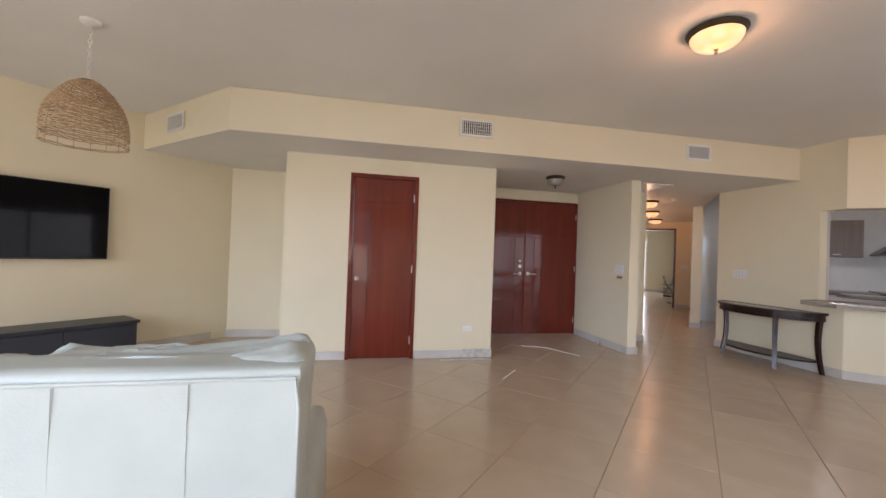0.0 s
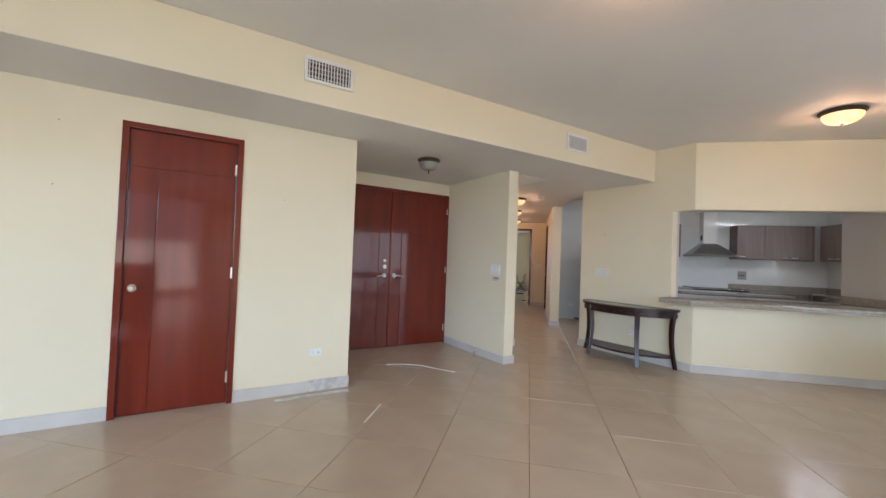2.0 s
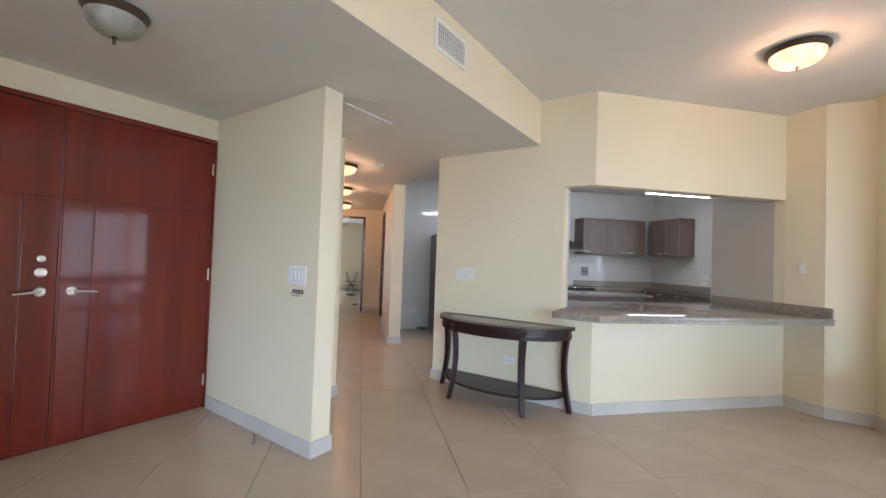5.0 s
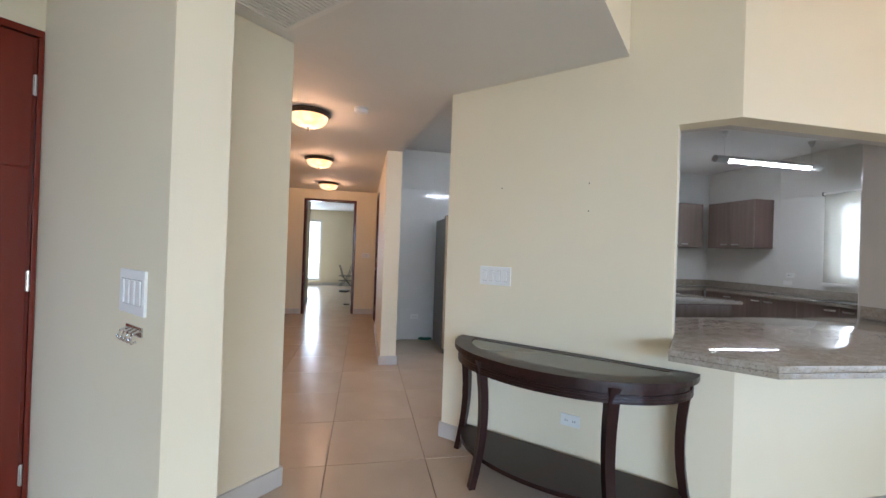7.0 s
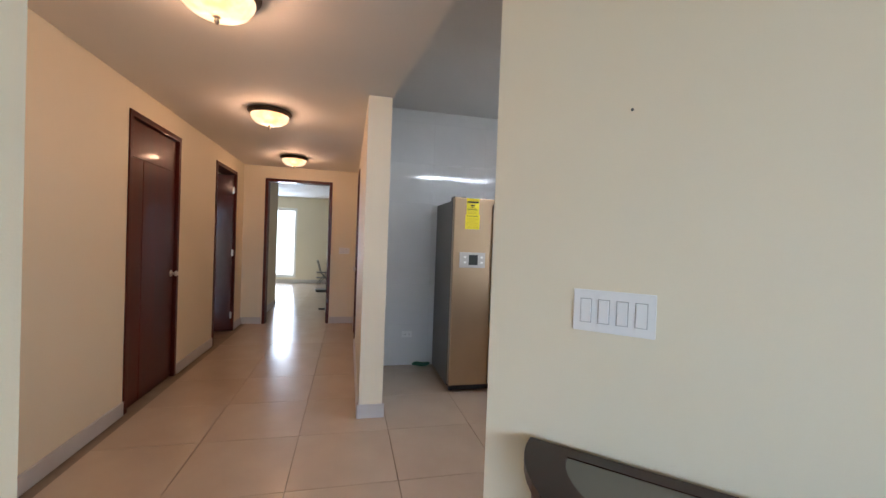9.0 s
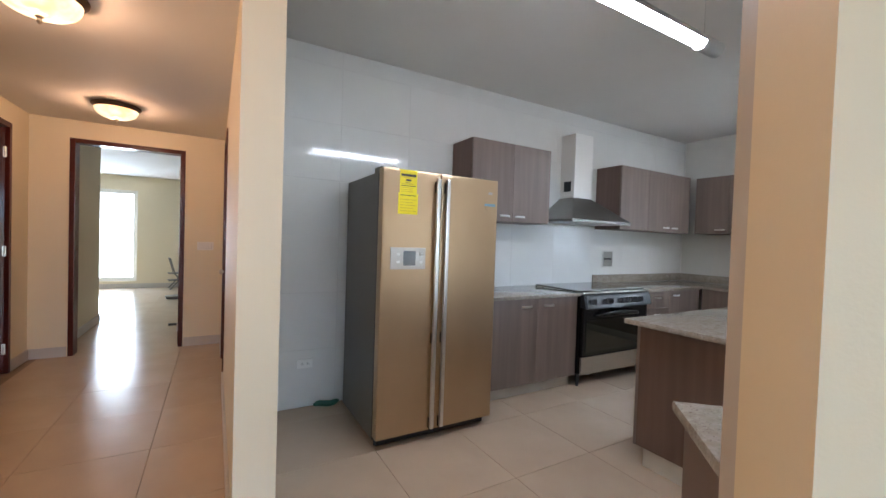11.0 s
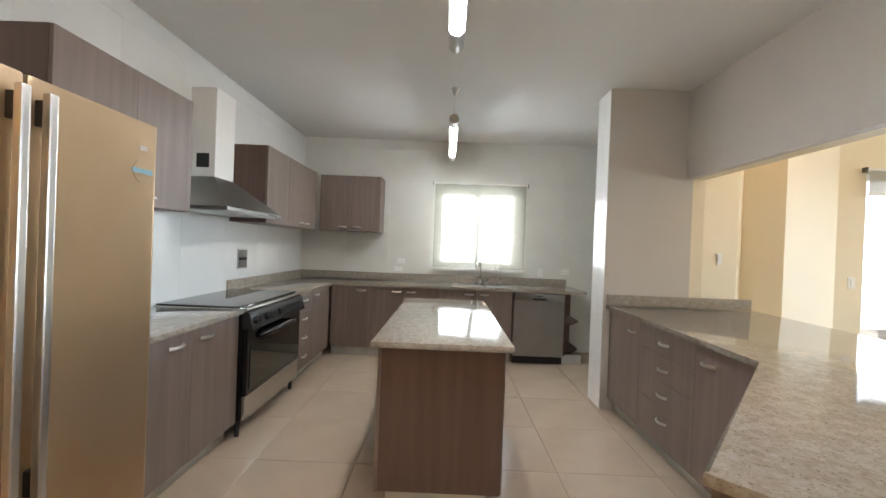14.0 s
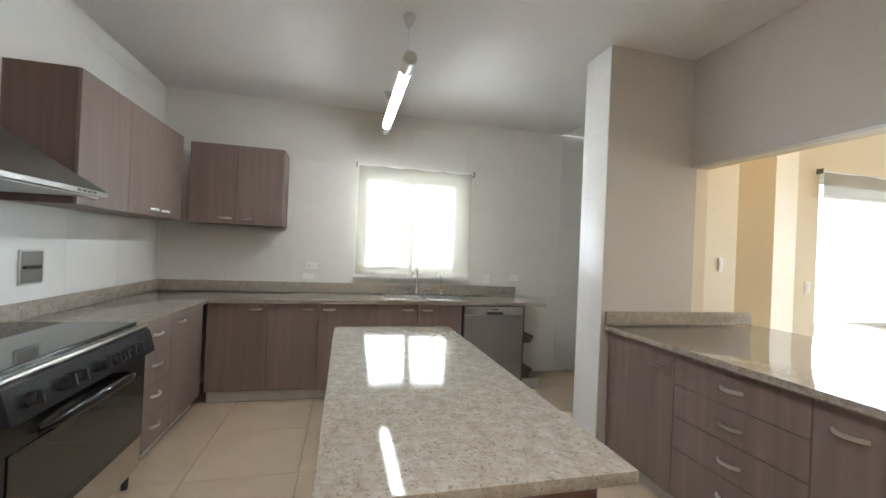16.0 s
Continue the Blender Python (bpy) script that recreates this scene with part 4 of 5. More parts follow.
def faucet(m, h, r, label, levers):
    f = thing("faucet", m, label, "faucet")
    part("base", lathe([(0.026, 0.0), (0.026, 0.012), (0.014, 0.03), (0.012, 0.06), (0, 0.062)], 16), chrome, f, "", None, True)
    pts = [(0, 0, 0.05), (0, 0, h - r)] + [(0, -r + r * math.cos(a), h - r + r * math.sin(a)) for a in [math.pi * i / 10 for i in range(1, 11)]] + [(0, -2 * r, h - r - 0.05)]
    part("spout", tube(bmesh.new(), pts, 0.0095 if levers else 0.006, 10), chrome, f, "high curved chrome spout", None, True)
    if levers:
        part("bridge", boxed(-0.12, 0.12, -0.02, 0.02, 0.0, 0.012, 0.004), chrome, f)
        for x in (-0.10, 0.10):
            bm = lathe([(0.018, 0.01), (0.014, 0.05), (0.016, 0.06), (0, 0.064)], 14, None, (x, 0))
            tube(bm, [(x, 0, 0.058), (x + math.copysign(0.06, x), -0.01, 0.066)], [0.007, 0.005], 8)
            part("lever", bm, chrome, f, "", None, True)
    else:
        part("lever", tube(bmesh.new(), [(0, 0, 0.05), (0.05, 0, 0.055)], 0.005, 8), chrome, f)


faucet(pose(5.80, 8.93, CT1 + 0.009, 0, 0, -90 - 35), 0.30, 0.055, "tall chrome gooseneck kitchen faucet with two levers", True)
faucet(pose(5.80, 8.66, CT1 + 0.009, 0, 0, -90 - 60), 0.25, 0.032, "slim chrome water filter tap beside the sink", False)


def linear_pendant(m, label, hang=0.26):
    """A tube lamp of 1.5 m hung from two cables; local x along it."""
    p = thing("linear_pendant", m, label, "pendant lamp", "kitchen tube lamps")
    L = 1.52
    for x0, x1 in ((0, 0.17), (L - 0.17, L)):
        part("end_cap", tube(bmesh.new(), [(x0, 0, 0), (x1, 0, 0)], 0.042, 20), alu, p, "grey aluminium end tube", None, True)
    part("lit_tube", tube(bmesh.new(), [(0.171, 0, 0), (L - 0.171, 0, 0)], 0.033, 20), tube_lit, p, "lit white tube", None, True)
    shell = bmesh.new()
    rows = [[shell.verts.new((x, r * math.cos(radians(a)), r * math.sin(radians(a)))) for a in range(-5, 186, 19)] for x, r in ((0.171, 0.042), (L - 0.171, 0.042), (L - 0.171, 0.0365), (0.171, 0.0365))]
    for u, w in zip(rows, rows[1:] + rows[:1]):
        for k in range(10):
            shell.faces.new((u[k], u[k + 1], w[k + 1], w[k]))
    part("reflector", shell, alu, p, "grey aluminium reflector over the tube", None, True)
    for x in (0.13, L - 0.13):
        part("cable", tube(bmesh.new(), [(x, 0, 0.04), (x, 0, hang)], 0.0015, 6), alu, p)
        part("canopy", lathe([(0.0, hang - 0.015), (0.012, hang - 0.01), (0.038, hang + 0.05), (0.038, hang + 0.058), (0, hang + 0.058)], 20, None, (x, 0)), alu, p, "grey cone ceiling cup", None, True)


linear_pendant(pose(3.95, 9.37, KTOP - 0.319), "lit grey tube pendant lamp over the island's far end")
linear_pendant(pose(1.03, 9.38, KTOP - 0.384), "lit grey tube pendant lamp before the fridge", 0.325)


def socket_box(m):
    g = thing("recessed_valve_box", m, "recessed grey metal utility box in the tiled wall", "utility box")
    part("frame", boxed(-0.092, 0.092, -0.007, 0.0, -0.10, 0.10, 0.002), alu, g)
    part("recess", boxed(-0.080, 0.080, -0.0085, -0.0072, -0.088, 0.088), appliance_steel, g)
    part("valve", tube(bmesh.new(), [(-0.075, -0.02, 0.0), (0.04, -0.02, 0.0)], 0.010, 10), black_matt, g)


socket_box(pose(4.34, 11.409, 1.192))


# ---- switches and outlets ----
def wall_plate(name, m, w, h, gangs, label, category, outlet=False):
    p = thing(name, m, label, category)
    part("plate", boxed(-w / 2, w / 2, -0.009, -0.0005, -h / 2, h / 2, 0.003), white_plastic, p)
    for i in range(gangs):
        gx = (i - (gangs - 1) / 2) * (w - 0.024) / max(gangs, 1)
        if outlet:
            part("socket", boxed(gx - 0.016, gx + 0.016, -0.012, -0.0092, -0.016, 0.016, 0.002), white_plastic, p)
            for dx in (-0.006, 0.006):
                part("slot", boxed(gx + dx - 0.0015, gx + dx + 0.0015, -0.0126, -0.0121, -0.006, 0.006), black_ink, p)
        else:
            # A thin grey plate stands in for the shadow round each rocker.
            part("rocker_gap", boxed(gx - 0.0165, gx + 0.0165, -0.0096, -0.0091, -h * 0.29, h * 0.29), gap_grey, p)
            part("rocker", boxed(gx - 0.014, gx + 0.014, -0.0145, -0.0098, -h * 0.27, h * 0.27, 0.002), white_plastic, p)
    return p


KW = pose(0, 0, 0, 0, 0, 44.1 - 90)


def on_k(along, z):
    """A place on the console wall, by its way along it."""
    x, y = fp(6.605 + 0.026 * along, 0.422 - along)
    return Matrix.Translation((x, y, z)) @ KW @ pose(0, 0, 0, 0, 0, 1.5)


def on_pier(back, z):
    x, y = fp(4.655, back)
    return Matrix.Translation((x, y, z)) @ KW


wall_plate("light_switch", on_k(0.392, 1.19), 0.225, 0.125, 4, "white four-gang rocker switch on the cream wall", "light switch")
wall_plate("outlet", on_k(0.92, 0.355), 0.115, 0.07, 2, "white double outlet low on the cream wall", "outlet", True)
wall_plate("light_switch", on_pier(0.215, 1.195), 0.19, 0.13, 4, "white four-gang rocker switch on the pier", "light switch")
wall_plate("outlet", F @ pose(2.29, 0, 0.373), 0.12, 0.07, 2, "white double outlet low on the closet wall", "outlet", True)
wall_plate("light_switch", pose(0.06, 13.75, 1.19), 0.17, 0.10, 3, "white three-gang switch beside the bedroom door", "light switch")
wall_plate("outlet", pose(5.924, 10.02, 1.17, 0, 0, -90), 0.11, 0.07, 2, "white outlet above the worktop", "outlet", True)
wall_plate("blank_plate", pose(5.924, 10.05, 1.06, 0, 0, -90), 0.11, 0.06, 0, "blank white wall plate above the worktop", "wall plate")
wall_plate("outlet", pose(5.924, 8.10, 1.08, 0, 0, -90), 0.07, 0.11, 1, "white single outlet beside the sink", "outlet", True)
wall_plate("outlet", pose(5.924, 7.76, 1.10, 0, 0, -90), 0.11, 0.07, 2, "white outlet at the worktop's end", "outlet", True)
wall_plate("outlet", pose(0.79, 11.409, 0.348), 0.115, 0.07, 2, "white outlet low on the tiled wall by the fridge", "outlet", True)
wall_plate("outlet", pose(2.45, 11.409, 1.12), 0.115, 0.07, 2, "white outlet over the worktop by the fridge", "outlet", True)
wall_plate("switch", pose(4.56, 5.235, 1.175, 0, 0, -90), 0.07, 0.115, 1, "small white switch beside the glass door", "light switch")
wall_plate("switch", pose(3.985, 6.98, 1.37, 0, 0, -85), 0.045, 0.10, 1, "small white switch on the column", "light switch")


def key_hooks(m):
    k = thing("key_hooks", m, "small steel key rack with four hooks under the switch", "key rack")
    part("bar", boxed(-0.06, 0.06, -0.006, -0.0005, -0.014, 0.014, 0.003), steel, k)
    for i in range(4):
        x = -0.045 + i * 0.03
        bm = tube(bmesh.new(), [(x, -0.004, 0.004), (x, -0.022, -0.002), (x, -0.030, -0.018), (x, -0.022, -0.030), (x, -0.012, -0.026)], 0.0035, 8)
        part("hook", bm, chrome, k, "", None, True)


key_hooks(on_pier(0.20, 1.083))


def nail(m):
    tagged(part("nail", lathe([(0, 0.006), (0.004, 0.005), (0.004, 0.0), (0, 0)], 8), grey_metal, None, "", m @ pose(0, -0.001, 0, 90)), "small dark nail stuck in the painted wall", "nail", "wall nails")


for along, z in ((0.42, 1.78), (0.985, 1.777), (0.985, 1.613)):
    nail(on_k(along, z))
nail(pose(3.983, 7.065, 1.788, 0, 0, -90))
for x, z in ((0.395, 2.216), (0.382, 1.747), (1.95, 1.80)):
    nail(F @ pose(x, 0, z))


# ---- lamps, vents ----
def bowl_lamp(m, lit, label, group):
    """Flush lamp: dark pan, alabaster bowl, finial."""
    c = thing("ceiling_lamp", m, label, "ceiling lamp", group)
    part("pan", lathe([(0, 0.0), (0.165, 0.0), (0.178, -0.005), (0.183, -0.011), (0.183, -0.016), (0.176, -0.024), (0.165, -0.030), (0.160, -0.040), (0.156, -0.042)], 40), bronze, c, "", None, True)
    part("bowl", lathe([(0.158, -0.042), (0.154, -0.062), (0.138, -0.088), (0.110, -0.108), (0.072, -0.121), (0.036, -0.127), (0, -0.129)], 40), bowl_lit if lit else bowl_off, c, "alabaster glass bowl", None, True).visible_shadow = not lit
    if lit:
        bulb = new("bulb_light", bpy.data.lights.new("bulb_light", "POINT"))
        bulb.data.energy, bulb.data.color, bulb.data.shadow_soft_size = 14, (1.0, 0.54, 0.29), 0.05
        bulb.matrix_basis = m @ Matrix.Translation((0, 0, -0.115))
    part("finial", lathe([(0, -0.122), (0.014, -0.127), (0.017, -0.132), (0.008, -0.140), (0.012, -0.150), (0.006, -0.164), (0, -0.168)], 16), nickel if lit else bronze, c, "", None, True)


bowl_lamp(pose(0.37, 3.67, TOP - 0.001), True, "lit alabaster bowl lamp on the living room ceiling", "bowl lamps")
bowl_lamp(pose(2.75, 6.12, TOP - 0.001), True, "lit alabaster bowl lamp near the serving hatch", "bowl lamps")
bowl_lamp(pose(-1.41, 6.05, LOW - 0.005) @ Matrix.Diagonal((0.74, 0.74, 1.05, 1)), False, "unlit alabaster bowl lamp before the entrance", "bowl lamps")
for x, y in ((-0.48, 9.02), (-0.585, 10.82), (-0.64, 12.85)):
    bowl_lamp(pose(x, y, LOW - 0.005), True, "lit alabaster bowl lamp on the hall ceiling", "bowl lamps")
tagged(part("smoke_detector", lathe([(0, 0.0), (0.055, 0.0), (0.058, -0.02), (0.045, -0.038), (0.02, -0.044), (0, -0.044)], 28), white_plastic, None, "", pose(-0.043, 8.80, LOW - 0.005), True), "round white smoke detector on the hall ceiling", "smoke detector")


def air_vent(m, w, h, slats, label):
    v = thing("air_vent", m, label, "air vent", "soffit vents")
    fr = bmesh.new()
    b = 0.024
    box(fr, 0, w, -0.012, -0.0005, 0, b, 0.003)
    box(fr, 0, w, -0.012, -0.0005, h - b, h, 0.003)
    box(fr, 0, b, -0.012, -0.0005, b, h - b)
    box(fr, w - b, w, -0.012, -0.0005, b, h - b)
    part("frame", fr, white_metal, v)
    part("backing", boxed(b, w - b, -0.002, -0.0006, b, h - b), black_matt, v)
    n = slats
    for i in range(n):
        x = b + (w - 2 * b) * (i + 0.5) / n
        part("slat", boxed(x - 0.0035, x + 0.0035, -0.009, -0.0021, b, h - b), white_metal, v)
    for i in range(4):
        z = b + (h - 2 * b) * (i + 0.5) / 4
        part("cross_bar", boxed(b, w - b, -0.0060, -0.0030, z - 0.002, z + 0.002), white_metal, v)


air_vent(F @ pose(1.92, -0.742, 2.647), 0.385, 0.195, 14, "white louvred air vent in the cream soffit")
air_vent(F @ pose(4.845, -0.752, 2.63), 0.36, 0.195, 14, "white louvred air vent in the cream soffit")
air_vent(pose(-4.90, 2.60, 2.61), 0.39, 0.20, 14, "white louvred air vent in the soffit's return")


def return_grille(m, w, d):
    g = thing("return_grille", m, "large white return air grille in the hall ceiling", "air grille")
    fr = bmesh.new()
    b = 0.03
    for x0, x1, y0, y1 in ((0, w, 0, b), (0, w, d - b, d), (0, b, b, d - b), (w - b, w, b, d - b)):
        box(fr, x0, x1, y0, y1, -0.012, -0.0005, 0.002)
    part("frame", fr, white_metal, g)
    part("backing", boxed(b, w - b, b, d - b, -0.003, -0.0006), white_paint, g)
    for i in range(22):
        y = b + (d - 2 * b) * (i + 0.5) / 22
        part("slat", boxed(b, w - b, y - 0.009, y + 0.009, -0.009, -0.0031), white_metal, g)


return_grille(F @ pose(4.92, 0.10, LOW - 0.005), 0.52, 0.60)


# ---- living room things ----
def sofa(m):
    """Local x along the back, y = 0 the rear face of the back, seat on +y."""
    s = thing("leather_sofa", m, "cream leather sofa seen from behind with creased back cushions", "sofa")
    W, D = 2.1, 1.20

    def wave(p, amp, seed, crease=0.0):
        d = noise.noise_vector(p * 4.0 + Vector((seed, 0, 0))) * amp
        if crease:
            ridge = 1.0 - abs(noise.noise(Vector((p.x * 7.0 + p.z * 5.0 + seed, p.y * 9.0, p.z * 4.0)))) * 3.0
            fold = 1.0 - abs(noise.noise(Vector((p.x * 16.0 - p.y * 14.0, seed * 3.1, p.z * 13.0)))) * 3.0
            d.z += crease * (max(0.0, ridge) + 0.6 * max(0.0, fold))
            d.y -= 0.5 * crease * (max(0.0, ridge) + max(0.0, fold))
        return d

    def soft(x0, x1, y0, y1, z0, z1, bev, amp, seed, crease=0.0, cuts=7):
        bm = boxed(x0, x1, y0, y1, z0, z1)
        bmesh.ops.subdivide_edges(bm, edges=bm.edges[:], cuts=cuts, use_grid_fill=True)
        c = Vector(((x0 + x1) / 2, (y0 + y1) / 2, (z0 + z1) / 2))
        h = Vector(((x1 - x0) / 2, (y1 - y0) / 2, (z1 - z0) / 2))
        for v in bm.verts:
            d = v.co - c
            near = Vector([max(-h[i] + bev, min(h[i] - bev, d[i])) for i in range(3)])
            off = d - near
            if off.length > 1e-6:
                d = near + off.normalized() * bev
            v.co = c + d
            v.co += wave(v.co, amp, seed, crease)
        return bm

    part("back", soft(-W, 0, 0.0, 0.18, 0.10, 1.032, 0.02, 0.003, 1), leather, s, "plain cream leather back with seams", None, True)
    for x in (-0.25, -0.519, -0.80, -1.15, -1.5):
        part("seam", tube(bmesh.new(), [(x, 0.0012, 0.12), (x + 0.004, 0.0012, 0.55), (x, 0.0012, 1.02)], 0.0016, 6), leather, s)
    part("piping", tube(bmesh.new(), [(-W + 0.02, 0.003, 1.026), (-1.3, 0.001, 1.024), (-0.7, 0.001, 1.028), (-0.015, 0.003, 1.030), (-0.006, 0.004, 0.95), (-0.004, 0.004, 0.5), (-0.008, 0.004, 0.12)], 0.005, 8), leather, s, "rolled leather piping")
    part("top_roll", soft(-W, 0.0, 0.006, 0.17, 1.0, 1.058, 0.026, 0.006, 2), leather, s, "", None, True)
    cw = (W - 0.02) / 3
    for i in range(3):
        x = -W + 0.015 + i * cw
        top = 1.022 if i < 2 else 1.040
        cushion = part("back_cushion", soft(x, x + cw - 0.004, 0.085, 0.32, 0.46, top, 0.05, 0.010, 5 + i, 0.016, 23), leather, s, "soft creased leather back cushion", None, True)
        if i == 2:
            for v in cushion.data.vertices:
                k = math.exp(-((v.co.x + 0.05) / 0.11) ** 2) * max(0.0, min(1.0, (v.co.z - 0.8) / 0.2))
                v.co.z += 0.035 * k
                v.co.x += 0.02 * k
                v.co.y -= 0.02 * k
        line = [Vector((x + 0.03 + (cw - 0.07) * k / 12, 0.125, top - 0.004)) for k in range(13)]
        part("piping", tube(bmesh.new(), [tuple(p + wave(p, 0.010, 5 + i, 0.016)) for p in line], 0.0045, 8), leather, cushion, "pale piping along the cushion edge")
        part("seat_cushion", soft(x, x + cw - 0.004, 0.30, D - 0.05, 0.26, 0.45, 0.05, 0.008, 9 + i), leather, s, "", None, True)
    for x in (-W, -0.22):
        part("armrest", soft(x, x + 0.22, 0.185, D - 0.03, 0.06, 0.55, 0.07, 0.006, 14 + x), leather, s, "", None, True)
    for x in (-W + 0.1, -0.1):
        for y in (0.08, D - 0.1):
            part("leg", boxed(x - 0.03, x + 0.03, y - 0.03, y + 0.03, 0.0, 0.10, 0.004), black_matt, s)


def television(m):
    t = thing("television", m, "large black flat television mounted on the cream wall", "television")
    part("case", boxed(0, 1.45, -0.075, -0.035, 0, 0.82, 0.006), black_matt, t)
    part("screen", boxed(0.012, 1.438, -0.0772, -0.0752, 0.018, 0.808), screen_mat, t, "dark reflecting screen")
    part("wall_bracket", boxed(0.5, 0.95, -0.035, -0.001, 0.25, 0.6), black_matt, t)


television(pose(-5.5, 0.81, 1.13, 0, 0, 90))
tv = thing("tv_console", pose(-5.49, 0.55, 0, 0, 0, 90) @ Matrix.Diagonal((1, 1, 1.07, 1)), "low dark blue-black lacquered television console", "cabinet")
part("carcass", boxed(0, 1.9, -0.42, -0.01, 0.03, 0.395, 0.006), navy, tv)
part("top", boxed(-0.02, 1.92, -0.44, -0.005, 0.396, 0.428, 0.006), navy, tv)
part("plinth", boxed(0.03, 1.87, -0.40, -0.03, 0.0, 0.029), black_matt, tv)
for i in range(3):
    part("door", boxed(0.01 + i * 0.63, 0.63 + i * 0.63, -0.436, -0.421, 0.045, 0.385, 0.003), navy, tv)
part("tv_cable", tube(bmesh.new(), [(-5.46, 0.95, 1.14), (-5.47, 0.94, 0.8), (-5.47, 0.95, 0.43)], 0.006, 8), white_plastic)
tagged(bpy.data.objects["tv_cable"], "grey cable hanging below the television", "cable")


def basket_pendant(m, drop):
    """Woven dome lamp; origin on the ceiling."""
    p = thing("rattan_pendant", m, "woven rattan dome pendant lamp on a chain", "pendant lamp")
    part("ceiling_cup", lathe([(0, 0), (0.062, 0.0), (0.062, -0.02), (0.045, -0.034), (0, -0.036)], 28), white_metal, p, "", None, True)
    z = -0.036
    i = 0
    while z > -drop + 0.03:
        a = math.pi / 2 * (i % 2)
        bm = tube(bmesh.new(), [(0.011 * math.cos(k * math.tau / 10) * math.cos(a), 0.011 * math.cos(k * math.tau / 10) * math.sin(a), z - 0.018 + 0.020 * math.sin(k * math.tau / 10)) for k in range(10)], 0.0026, 6, True)
        part("chain_link", bm, white_metal, p)
        z -= 0.032
        i += 1
    part("ring", lathe([(0.05, -drop + 0.006), (0.055, -drop), (0.05, -drop - 0.006), (0.045, -drop), (0.05, -drop + 0.006)], 24), bronze, p, "", None, True)
    random.seed(11)
    R, H = 0.245, 0.455
    bm = bmesh.new()
    rows = 36
    for k in range(rows):
        s = k / (rows - 1)
        ang = s * math.pi / 2 * 1.06
        r = R * min(1.0, math.sin(min(ang + 0.2, math.pi / 2)) * 1.0)
        zz = -drop - H * (s ** 1.25)
        if 0.90 < s < 0.96:
            continue
        amp, tilt, thick = 0.006, random.uniform(-0.006, 0.006), random.uniform(0.0034, 0.0052)
        tube(bm, [((r + amp * (1 if j % 2 == k % 2 else -1)) * math.cos(j * math.tau / 48), (r + amp * (1 if j % 2 == k % 2 else -1)) * math.sin(j * math.tau / 48), zz + tilt * math.cos(j * math.tau / 48 + k) + random.uniform(-0.003, 0.003)) for j in range(48)], thick, 4, True)
    part("weave", bm, rattan, p, "horizontal woven rattan strands")
    for j in range(16):
        a = j * math.tau / 16
        pts = []
        for k in range(10):
            s = k / 9
            r = R * min(1.0, math.sin(min(s * math.pi / 2 * 1.06 + 0.2, math.pi / 2)))
            pts.append((r * math.cos(a), r * math.sin(a), -drop - H * (s ** 1.25)))
        part("rib", tube(bmesh.new(), pts, 0.0026, 5), rattan, p)


basket_pendant(pose(-3.43, 1.47, TOP), 0.44)


